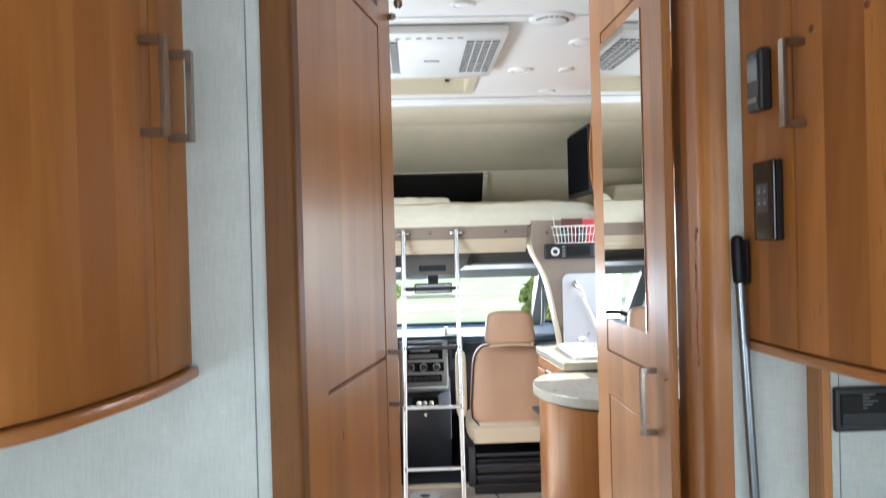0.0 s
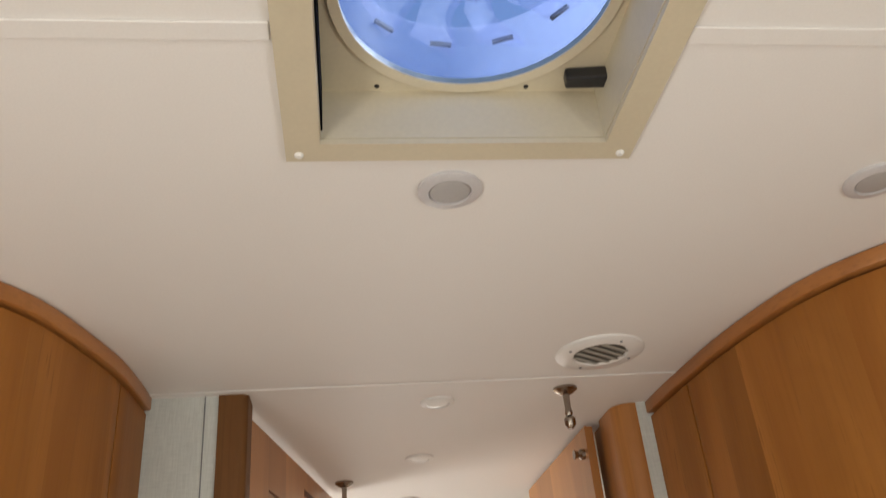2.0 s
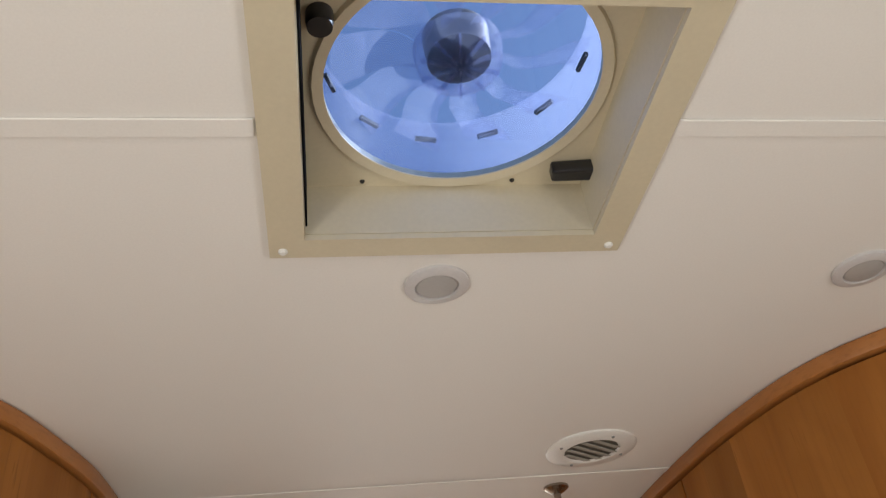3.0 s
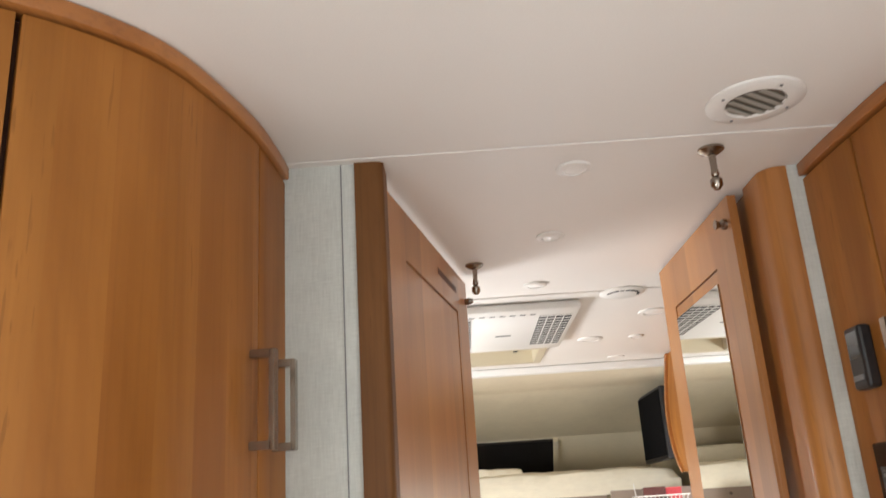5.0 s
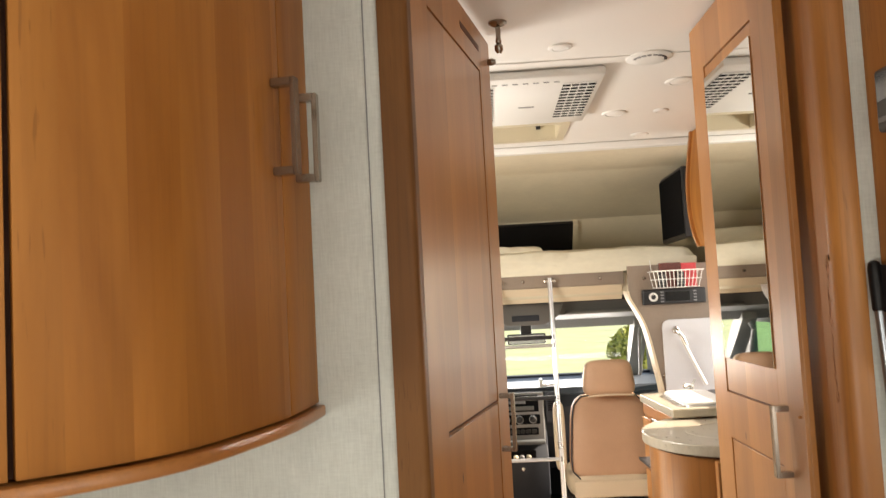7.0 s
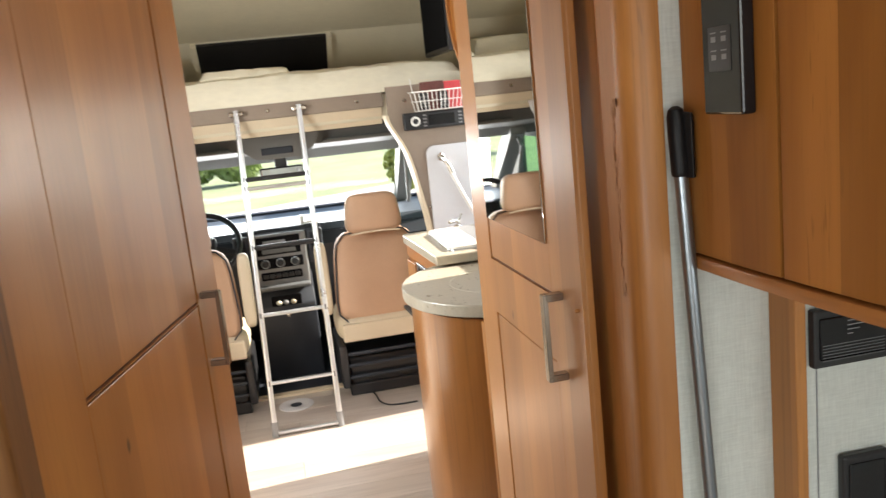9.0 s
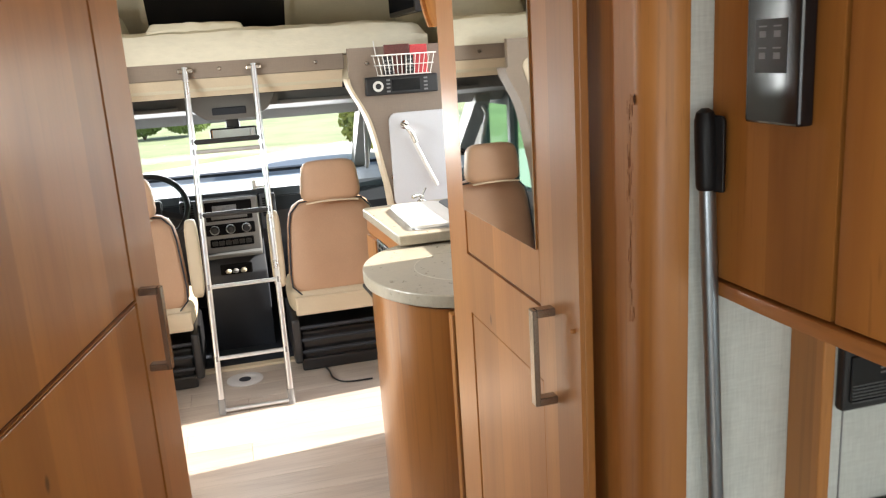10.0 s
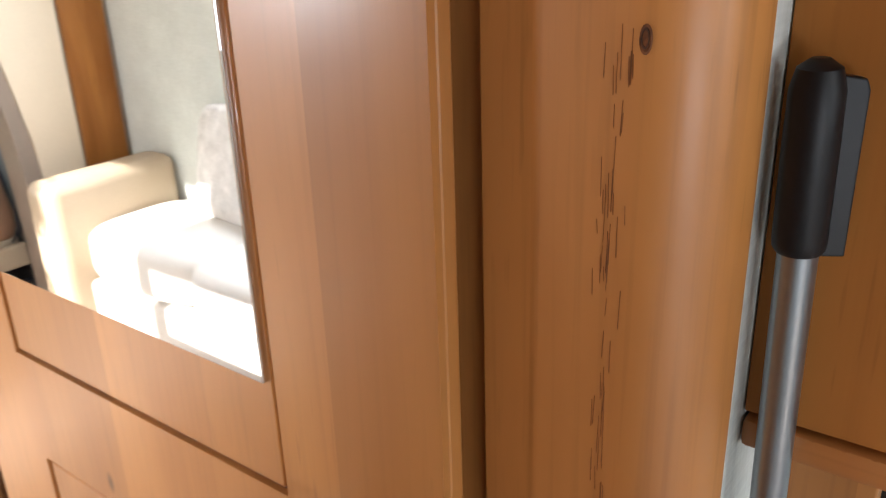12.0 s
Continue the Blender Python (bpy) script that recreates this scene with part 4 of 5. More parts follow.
part("round_cover", lathe([(0.168, 0.8732), (0.168, 0.8738), (0.1665, 0.8738), (0.1665, 0.8732), (0.168, 0.8732)], (0.86, 2.72, 0), sides=56), mat("cover_groove", (0.62, 0.58, 0.49), 0.5), wt, "pale ring of the round inset cover")
kc = thing("kitchen_unit", "alder kitchen unit with drawers under the sink", "cabinet", at=(1.0, 3.35, 0))
iv = Matrix.Translation((-1.0, -3.35, 0))
part("body", prism([(XR - 0.004, 3.035), (0.722, 3.035), (0.694, 3.50), (XR - 0.004, 3.53)], 0.0, 0.879), WOOD, kc).matrix_parent_inverse = iv


def front(name, y0, y1, z0, z1, d0, d1, m, label="", bevel=0.0015):
    """A board on the unit's slanted front, y0 to y1 along it, d0 to d1 out of it."""
    fx = lambda y: 0.722 - (y - 3.035) * 0.0602
    part(name, prism([(fx(y0) - d0, y0), (fx(y1) - d0, y1), (fx(y1) - d1, y1), (fx(y0) - d1, y0)], z0, z1, bevel), m, kc, label).matrix_parent_inverse = iv


for z0, z1 in ((0.08, 0.35), (0.36, 0.6), (0.61, 0.82)):
    front("drawer_front", 3.36, 3.49, z0, z1, 0.0005, 0.013, WOOD_DOOR)
front("top_rail", 3.04, 3.49, 0.835, 0.876, 0.0005, 0.010, WOOD_H, "alder rail under the counter")
front("appliance_front", 3.10, 3.35, 0.08, 0.83, 0.0005, 0.010, STEEL, "grey metal appliance front", 0.003)
for i in range(5):
    for k in range(6):
        y = 3.125 + 0.034 * k + 0.010 * (i % 2)
        front("slot", y, y + 0.022, 0.735 + 0.018 * i, 0.745 + 0.018 * i, 0.0102, 0.0108, VOID, "black vent slot", 0)
front("open_flap", 3.12, 3.34, 0.665, 0.677, 0.0105, 0.075, DARK, "black flap folded out")
sc_ = part("sink_counter", prism([(0.706, 2.99), (0.6755, 3.495)] + arc(0.6985, 3.495, 0.023, 176, 96, 5) + [(XR - 0.003, 3.55), (XR - 0.003, 2.99)], 0.8805, 0.913, 0.004), STONE, None)
tagged(sc_, "raised beige stone-look counter round the sink", "worktop")

sink = thing("sink", "steel sink with a white cutting board cover", "sink", at=(0.95, 3.3, 0.913))
iv = Matrix.Translation((-0.95, -3.3, -0.913))


def rounded(x0, x1, y0, y1, r):
    return arc(x0 + r, y0 + r, r, 180, 270, 6) + arc(x1 - r, y0 + r, r, 270, 360, 6) + arc(x1 - r, y1 - r, r, 0, 90, 6) + arc(x0 + r, y1 - r, r, 90, 180, 6)


part("rim", prism(rounded(0.765, 1.24, 3.03, 3.47, 0.04), 0.9132, 0.917, 0.001), ALU, sink, "bright steel rim").matrix_parent_inverse = iv
part("cover", prism(rounded(0.762, 0.935, 3.035, 3.43, 0.035), 0.9172, 0.930, 0.004), WHITE, sink, "white board").matrix_parent_inverse = iv
part("lid", prism(rounded(0.945, 1.23, 3.04, 3.46, 0.04), 0.9172, 0.924, 0.002), CABGREY, sink, "grey glass lid").matrix_parent_inverse = iv
part("ring", lathe([(0.014, 0.924), (0.014, 0.929), (0.006, 0.931)], (1.02, 3.28, 0), sides=16), DARK, sink, "black lid knob").matrix_parent_inverse = iv
fau = thing("faucet", "small chrome tap folded down behind the sink", "faucet", at=(0.90, 3.50, 0.913))
part("base", lathe([(0.018, 0.0), (0.018, 0.008), (0.010, 0.014)], (0, 0, 0), sides=18), CHROME, fau, smooth=True)
part("spout", tube([(0, 0, 0.01), (0, 0, 0.022), (-0.012, -0.008, 0.03), (-0.04, -0.028, 0.028)], 0.007, 12), CHROME, fau, smooth=True)
part("lever", tube([(0.0, 0.0, 0.024), (0.018, 0.006, 0.052)], 0.0045, 10), CHROME, fau, smooth=True)

oc = thing("overhead_cabinet", "bowed alder kitchen cabinet over the worktop", "cabinet", at=(1.15, 3.0, 1.53))
iv = Matrix.Translation((-1.15, -3.0, -1.53))
bow = [(0.995 - 0.032 * math.sin(math.pi * (i / 12) ** 0.8), 1.54 + 0.515 * i / 12) for i in range(13)]
bm = bmesh.new()
prism([(XR - 0.004, 1.54)] + bow + [(XR - 0.004, 2.055)], 2.45, 3.55, axis="y", bm=bm)
part("body", bm, WOOD, oc, smooth=True).matrix_parent_inverse = iv
part("end_panel", prism([(x - 0.012, z) for x, z in bow] + [(x + 0.03, z) for x, z in bow[::-1]], 3.55, 3.575, axis="y"), WOOD_H, oc, "bowed solid edge board", True).matrix_parent_inverse = iv

# ---- bulkhead panels beside the cab ----
PY = 4.06


def bulkhead(name, side):
    fl = (lambda x: x) if side > 0 else (lambda x: 0.5 - x)
    curve = spline([(0.752, 1.36), (0.762, 1.318), (0.829, 1.18), (0.872, 0.98), (0.898, 0.82), (0.915, 0.5), (0.92, 0.0)], 5)
    outer = [(fl(x), z) for x, z in curve]
    far = XR if side > 0 else XL
    structure(name, prism(outer + [(far, 0.0), (far, 1.485), (fl(0.752), 1.485)], PY, PY + 0.03, axis="y"), TAUPE, "taupe vinyl bulkhead panel with a curved edge beside the cab", "wall")
    rim = [(x - (0.012 if side > 0 else -0.012), z) for x, z in outer]
    structure(name + "_trim", prism(outer + rim[::-1], PY - 0.006, PY + 0.11, axis="y"), PALE if side > 0 else TAUPE, "cream edge trim of the cab opening", "trim", smooth=True)


bulkhead("bulkhead_right", 1)
bulkhead("bulkhead_left", -1)
ip = [(-0.62, 0.62), (-0.62, 1.40)] + arc(-0.36, 1.36, 0.04, 90, 0, 6) + [(-0.37, 1.22), (-0.415, 1.0), (-0.45, 0.8), (-0.465, 0.62)]
structure("bulkhead_inset_left", prism(ip, PY - 0.007, PY - 0.001, axis="y"), mat("cream_inset", (0.66, 0.55, 0.41), 0.6, vary=0.05, bump=0.1), "cream padded inset on the bulkhead", "trim")
structure("trim_corner_left", box(-0.80, -0.63, PY - 0.014, PY - 0.001, 0.0, H - 0.05, 0.004), WOOD, "vertical alder corner trim", "trim")
structure("bulkhead_upper_left", box(XL, -0.76, PY - 0.0, PY + 0.03, 1.486, H), CAPVINYL, "beige upper bulkhead", "wall")

wp = thing("folding_panel", "white folded-up panel with rounded corners on the bulkhead", "panel", at=(1.05, PY, 0.88))
iv = Matrix.Translation((-1.05, -PY, -0.88))
part("board", prism(rounded(0.902, 1.27, 0.80, 1.207, 0.035), PY - 0.016, PY - 0.001, 0.003, axis="y"), mat("panel_white", (0.62, 0.62, 0.64), 0.4, vary=0.04), wp).matrix_parent_inverse = iv
gh = thing("grab_handle", "bent chrome grab handle on the white panel", "handle", at=(0.967, PY - 0.02, 1.05))
part("tube", tube([(0.0, 0.0, 0.105), (-0.01, -0.03, 0.108), (0.0, -0.045, 0.10), (0.02, -0.05, 0.07), (0.035, -0.05, 0.03)], 0.011, 14), CHROME, gh, smooth=True)
part("strut", tube([(0.022, -0.016, 0.06), (0.075, -0.014, -0.06), (0.125, -0.012, -0.168)], 0.009, 10), WHITE, gh, "long white strut", smooth=True)
part("rose", lathe([(0.02, 0.0), (0.018, -0.006), (0.012, -0.008)], (0, 0.002, 0.105), "y", 18), CHROME, gh, smooth=True)

st = thing("car_stereo", "black radio unit with a silver ring knob on the bulkhead", "radio", at=(0.93, PY, 1.265))
iv = Matrix.Translation((-0.93, -PY, -1.265))
part("body", box(0.812, 1.125, PY - 0.028, PY - 0.001, 1.285, 1.362, 0.006), DARK, st).matrix_parent_inverse = iv
part("display", box(0.925, 1.045, PY - 0.0295, PY - 0.028, 1.30, 1.347), GLOSS_BLACK, st, "dark display").matrix_parent_inverse = iv
part("knob", lathe([(0.022, -0.028), (0.022, -0.036), (0.012, -0.037), (0.012, -0.034)], (0.865, PY, 1.323), "y", 28), WHITE, st, "silver ring knob", True).matrix_parent_inverse = iv
part("knob_centre", lathe([(0.012, -0.028), (0.012, -0.038), (0.008, -0.04)], (0.865, PY, 1.323), "y", 20), DARK, st).matrix_parent_inverse = iv
for i in range(4):
    for x in (0.901, 1.063):
        part("button", box(x, x + 0.016, PY - 0.031, PY - 0.028, 1.296 + 0.0155 * i, 1.303 + 0.0155 * i, 0.001), GREY, st).matrix_parent_inverse = iv

bk_ = thing("wire_basket", "white wire basket on the bulkhead above the radio", "basket", at=(0.95, PY - 0.06, 1.35))
iv = Matrix.Translation((-0.95, -(PY - 0.06), -1.35))
bx0, bx1, by0, by1, bz0, bz1 = 0.848, 1.10, PY - 0.12, PY - 0.01, 1.367, 1.449
for z, s in ((bz1, 0.0), ((bz0 + bz1) / 2, 0.01), (bz0, 0.02)):
    part("hoop", tube([(bx0 + s, by0 + s, z), (bx1 - s, by0 + s, z), (bx1 - s, by1, z), (bx0 + s, by1, z), (bx0 + s, by0 + s, z)], 0.0028 if z == bz1 else 0.0018, 6), WHITE, bk_).matrix_parent_inverse = iv
for i in range(13):
    x = bx0 + 0.008 + (bx1 - bx0 - 0.016) * i / 12
    xb = bx0 + 0.024 + (bx1 - bx0 - 0.048) * i / 12
    part("wire", tube([(x, by0, bz1), (xb, by0 + 0.02, bz0), (xb, by1, bz0), (x, by1, bz1)], 0.0016, 6), WHITE, bk_).matrix_parent_inverse = iv
part("hanger", tube([(bx0 + 0.02, by1, bz1), (bx0 + 0.015, by1 + 0.006, bz1 + 0.06)], 0.0022, 6), WHITE, bk_).matrix_parent_inverse = iv
for i, (xa, xb, zt, m, lb) in enumerate(((0.895, 1.0, 1.49, DUST, "dark red paperback book standing in the basket"), (1.002, 1.075, 1.485, RED, "bright red paperback book standing in the basket"))):
    b = part("book", box(xa, xb, PY - 0.07, PY - 0.05, 1.3695, zt, 0.0015), m)
    tagged(b, lb, "book")
for i in range(2):
    rc = thing("remote_control", "black remote control standing in the wire basket", "remote control", at=(0.9 + 0.09 * i, PY - 0.09, 1.3695))
    part("case", box(-0.02, 0.02, -0.008, 0.008, 0, 0.075, 0.004), DARK, rc)
    for a in range(3):
        for b in range(4):
            part("button", box(-0.013 + 0.01 * a, -0.007 + 0.01 * a, -0.0095, -0.0078, 0.012 + 0.014 * b, 0.018 + 0.014 * b), GREY, rc)
for x, z in ((0.83, 1.42), (0.90, 0.93)):
    sn = part("snap_button", lathe([(0.009, 0), (0.008, -0.005), (0.004, -0.007)], (x, PY, z), "y", 14), NICKEL)
    tagged(sn, "nickel snap button on the taupe bulkhead", "snap")


# ---- cab ----
def cushion(w, d, h, r, taper=0.0, crown=0.02, nx=1):
    """A rounded upholstered block standing on z = 0, centred in x and y."""
    bm = bmesh.new()
    bmesh.ops.create_cube(bm, size=1.0)
    bmesh.ops.subdivide_edges(bm, edges=bm.edges[:], cuts=7, use_grid_fill=True)
    for v in bm.verts:
        p = v.co * 2
        q = Vector((p.x, p.y, p.z))
        # superellipse rounding
        n = 5.0
        k = (abs(q.x) ** n + abs(q.y) ** n + abs(q.z) ** n) ** (1 / n)
        q = q * (max(abs(q.x), abs(q.y), abs(q.z)) / k) if k else q
        z01 = (q.z + 1) / 2
        s = 1 - taper * z01
        v.co = Vector((q.x * w / 2 * s, q.y * d / 2 * (1 + crown * (1 - q.x * q.x)), z01 * h))
    return bm


def piping(w, h, y, taper, n=28):
    pts = []
    for j in range(n + 1):
        a = 2 * math.pi * j / n
        c, s = math.cos(a), math.sin(a)
        k = (abs(c) ** 6 + abs(s) ** 6) ** (-1 / 6)
        z = h / 2 + s * k * h / 2
        pts.append((c * k * w / 2 * (1 - taper * z / h), y, z))
    return tube(pts, 0.004, 6)


def cab_seat(x, y, label, arms):
    s = thing("cab_seat", label, "seat", "cab seats", at=(x, y, 0.0))
    tilt = pose(0, 0.06, 0.36, -7, 0, 0)
    b = part("backrest", cushion(0.47, 0.13, 0.46, 0.05, 0.16, 0.12), LEATHER, s, "tan leather backrest", True)
    b.matrix_basis = tilt
    pz = part("piping", piping(0.455, 0.45, -0.055, 0.16), DASH, b, "dark seam piping", True)
    hr = part("headrest", cushion(0.285, 0.10, 0.19, 0.05, 0.14, 0.1), LEATHER, s, "tan leather headrest", True)
    hr.matrix_basis = pose(0, 0.005, 0.812, -5, 0, 0)
    part("head_piping", tube([(0.12 * k / 6, -0.05 - 0.0, 0.822 - 0.006 * (k / 6) ** 2) for k in range(-6, 7)], 0.004, 8), PALE, s, "cream seam under the headrest", True)
    c = part("seat_cushion", cushion(0.48, 0.46, 0.14, 0.05, 0.03, 0.05), PALE, s, "cream seat cushion", True)
    c.matrix_basis = pose(0, 0.22, 0.27)
    part("skirt", box(-0.215, 0.225, -0.03, 0.0, 0.285, 0.375, 0.01), PALE, s, "cream leather skirt")
    part("base", box(-0.2, 0.2, 0.02, 0.42, 0.03, 0.19, 0.01), DARK, s, "black seat box")
    for z in (0.10, 0.16, 0.22):
        part("slide_rail", tube([(-0.23, -0.01, z), (0.23, -0.01, z)], 0.009, 8), DASH, s, "black slide rail")
    for dx in (-0.225, 0.225):
        part("side_frame", box(dx - 0.02, dx + 0.02, -0.03, 0.38, 0.05, 0.27, 0.012), DARK, s, "black side frame")
    part("pedestal", box(-0.21, 0.21, 0.0, 0.40, 0.0, 0.06, 0.008), DARK, s, "black pedestal")
    for dx in arms:
        a = part("armrest", cushion(0.06, 0.10, 0.36, 0.02, 0.0, 0.0), PALE, s, "cream folded-up armrest", True)
        a.matrix_basis = pose(dx, 0.06, 0.42, -3, 0, 0)
    return s


cab_seat(0.655, 4.32, "tan leather passenger seat seen from behind", (-0.27,))
cab_seat(-0.25, 4.32, "tan leather driver's seat seen from behind", (0.265,))

# cab floor, sides, roof
CX0, CX1 = -0.62, 1.12
structure("cab_floor", box(CX0, CX1, 4.5, 5.75, -0.1, -0.01), DASH, "dark rubber cab floor", "floor")
structure("floor_edge_trim", box(-0.55, 1.05, 4.47, 4.52, -0.008, 0.012, 0.004), PALE, "cream edging between floor and cab", "trim")
structure("cab_front", box(CX0, CX1, 5.66, 5.74, -0.1, 0.81), DASH, "dark firewall under the windscreen", "wall")
structure("wall_cab_left", wall_with_holes(4.093, 5.74, -0.1, 1.4, [(4.42, 5.02, 0.66, 1.2), (5.06, 5.5, 0.72, 1.12)], CX0 - 0.05, CX0, "x"), CABGREY, "grey cab door side with its window", "wall")
structure("wall_cab_right", wall_with_holes(4.093, 5.74, -0.1, 1.4, [(4.42, 5.02, 0.66, 1.2), (5.06, 5.5, 0.72, 1.12)], CX1, CX1 + 0.05, "x"), CABGREY, "grey cab door side with its window", "wall")
for nm, xx in (("window_left", CX0 - 0.03), ("window_right", CX1 + 0.02)):
    w = part(nm, box(xx, xx + 0.005, 4.41, 5.51, 0.65, 1.21), GLASS_GREEN)
    w.visible_shadow = False
    tagged(w, "tinted cab side window", "window", kind="structure")
CABPALE = mat("cab_pale_plastic", (0.2, 0.195, 0.185), 0.6, vary=0.05)
structure("cab_headliner", prism([(4.84, 1.24), (5.06, 1.205), (5.14, 1.15), (5.17, 1.16), (5.5, 1.36), (4.84, 1.36)], CX0, CX1, axis="x"), CABPALE, "grey cab headliner above the windscreen", "ceiling")
# black sheet added where the gap behind the lower band lies in shade
structure("cab_shade_sheet", box(CX0, CX1, 4.36, 4.838, 1.318, 1.343), DARK, "black sheet in place of the shade under the bunk", "ceiling")
oh = thing("overhead_console", "grey overhead console with a dark dome lamp", "console", at=(0.25, 4.9, 1.2))
iv = Matrix.Translation((-0.25, -4.9, -1.2))
part("body", prism([(0.04, 1.317), (0.48, 1.317), (0.44, 1.235), (0.37, 1.19), (0.14, 1.19), (0.08, 1.235)], 4.72, 5.0, 0.01, axis="y"), CABPALE, oh).matrix_parent_inverse = iv
part("dome_lamp", box(0.17, 0.33, 4.713, 4.7195, 1.215, 1.25, 0.004), DASH, oh, "dark lamp panel").matrix_parent_inverse = iv
rm = thing("rear_view_mirror", "black rear-view mirror under the headliner", "mirror", at=(0.26, 5.0, 1.1))
part("shell", box(-0.12, 0.12, 0.0, 0.035, -0.035, 0.03, 0.012, 3), DARK, rm)
part("stalk", box(-0.035, 0.035, 0.02, 0.08, 0.02, 0.11, 0.01), DARK, rm)
part("glass", box(-0.11, 0.11, -0.003, 0.0, -0.028, 0.022), MIRROR, rm)
for sx, nm in ((-1, "sun_visor"), (1, "sun_visor")):
    v = part(nm, box(0.25 + sx * 0.43 - 0.19, 0.25 + sx * 0.43 + 0.19, 4.80, 4.838, 1.24, 1.262, 0.008), CABPALE)
    tagged(v, "grey sun visor folded up against the headliner", "sun visor")

# windscreen with pillars
ws = part("windscreen", prism([(5.62, 0.80), (5.625, 0.805), (5.125, 1.175), (5.12, 1.17)], -0.44, 0.94, axis="x"), glass("windscreen_glass", gloss=0.012))
ws.visible_shadow = False
tagged(ws, "wide raked windscreen", "window", kind="structure")
for xa, xb in ((-0.53, -0.44), (0.94, 1.03)):
    structure("pillar_left" if xa < 0 else "pillar_right", prism([(5.66, 0.66), (5.7, 0.7), (5.16, 1.25), (5.08, 1.22), (5.08, 1.15)], xa, xb, axis="x"), CABPALE, "grey windscreen pillar", "pillar")
for sx in (0.962, -0.462):
    gh2 = part("pillar_handle", tube([(sx, 5.02, 1.13), (sx - 0.01, 4.99, 1.09), (sx, 5.1, 0.86), (sx, 5.14, 0.84)], 0.012, 10), GREY, None, smooth=True)
    tagged(gh2, "grey grab handle on the windscreen pillar", "handle")

# dashboard
dash = thing("dashboard", "dark grey dashboard with a centre console", "dashboard", at=(0.25, 5.2, 0))
iv = Matrix.Translation((-0.25, -5.2, 0))


def dp(name, bm, m, label="", smooth=False, parent=None):
    ob = part(name, bm, m, parent or dash, label, smooth)
    ob.matrix_parent_inverse = iv if parent is None else Matrix()
    return ob


# lighter and bluer than DASH: the sky light on it is in the colour
dp("top", prism([(5.02, 0.75), (5.06, 0.785), (5.3, 0.795), (5.61, 0.80), (5.64, 0.6), (5.1, 0.6)], CX0 + 0.002, CX1 - 0.002, 0.0, axis="x"), mat("skylit_dash_top", (0.06, 0.072, 0.09), 0.5, vary=0.1, bump=0.1), "dash top toned lighter and bluer for the sky light on it")
dp("lower", prism([(5.03, 0.3), (4.97, 0.5), (4.96, 0.68), (5.01, 0.745), (5.12, 0.745), (5.64, 0.3)], CX0 + 0.002, CX1 - 0.002, 0.0, axis="x"), DASH, "dark lower dash")
dp("console", prism([(4.82, -0.1), (4.80, 0.40), (4.86, 0.47), (4.89, 0.785), (5.06, 0.80), (5.2, 0.6), (5.2, -0.1)], 0.03, 0.345, 0.012, axis="x"), DASH, "dark centre console", True)
dp("hood", prism([(4.95, 0.755), (4.915, 0.775), (4.93, 0.805), (5.08, 0.805), (5.1, 0.76)], -0.05, 0.425, 0.006, axis="x"), DASH, "dark brow over the stack", True)
dp("stack_plate", box(0.035, 0.335, 4.858, 4.885, 0.475, 0.785, 0.01), GREY, "grey control stack")
dp("radio_bay", box(0.068, 0.302, 4.852, 4.860, 0.672, 0.772, 0.004), VOID, "black radio bay")
dp("radio", box(0.095, 0.275, 4.846, 4.853, 0.682, 0.706, 0.003), CABGREY, "grey radio face")
dp("radio_display", box(0.105, 0.225, 4.8475, 4.8525, 0.722, 0.752), mat("lcd", (0.2, 0.21, 0.23), 0.3), "pale display")
dp("dial_panel", box(0.062, 0.308, 4.852, 4.860, 0.598, 0.655, 0.006), VOID, "black dial strip")
for i in range(3):
    dp("dial", lathe([(0.02, 0), (0.02, -0.012), (0.014, -0.02)], (0.105 + 0.08 * i, 4.852, 0.627), "y", 22), DARK, "black dial", True)
    dp("dial_ring", lathe([(0.0245, 0), (0.0245, -0.004), (0.0205, -0.005)], (0.105 + 0.08 * i, 4.852, 0.627), "y", 22), STEEL, "silver dial ring", True)
dp("slot_tray", box(0.075, 0.295, 4.852, 4.860, 0.535, 0.578, 0.006), VOID, "dark slot under the dials")
for i in range(6):
    dp("button", box(0.085 + 0.034 * i, 0.113 + 0.034 * i, 4.849, 4.853, 0.545, 0.568, 0.003), DARK, "small black button")
dp("tray", box(0.04, 0.33, 4.80, 4.862, 0.486, 0.508, 0.008), CABGREY, "grey shelf of the stack", True)
dp("cup_tray", box(0.11, 0.27, 4.792, 4.802, 0.40, 0.455, 0.006), VOID, "dark open tray")
for i, x in enumerate((0.15, 0.185, 0.225)):
    dp("tray_item", lathe([(0.006, 0.0), (0.014, 0.004), (0.016, 0.014), (0.008, 0.022)], (x, 4.786, 0.408), sides=14), (SHEET, GREY, STONE)[i], "small pale thing in the tray", True)
dp("shift_lever", tube([(0.02, 4.84, 0.43), (0.0, 4.80, 0.49), (-0.005, 4.79, 0.53)], [0.012, 0.012, 0.02], 12), DARK, "short black gear lever", True)
for x in (-0.012, 0.385):
    dp("vent_panel", box(x - 0.042, x + 0.042, 4.875, 4.92, 0.60, 0.785, 0.01), DASH, "dark blue-grey vent panel", True)
    for i in range(8):
        dp("vent_slat", box(x - 0.026, x + 0.026, 4.868, 4.876, 0.672 + 0.0125 * i, 0.678 + 0.0125 * i), VOID)
dp("lock", lathe([(0.012, 0), (0.011, -0.006), (0.006, -0.008)], (0.19, 4.802, 0.345), "y", 14), CHROME, "chrome lock", True)
wheel = thing("steering_wheel", "black steering wheel behind the driver's seat", "steering wheel", at=(-0.2, 4.84, 0.77))
wheel.rotation_euler = (radians(-38), 0, 0)
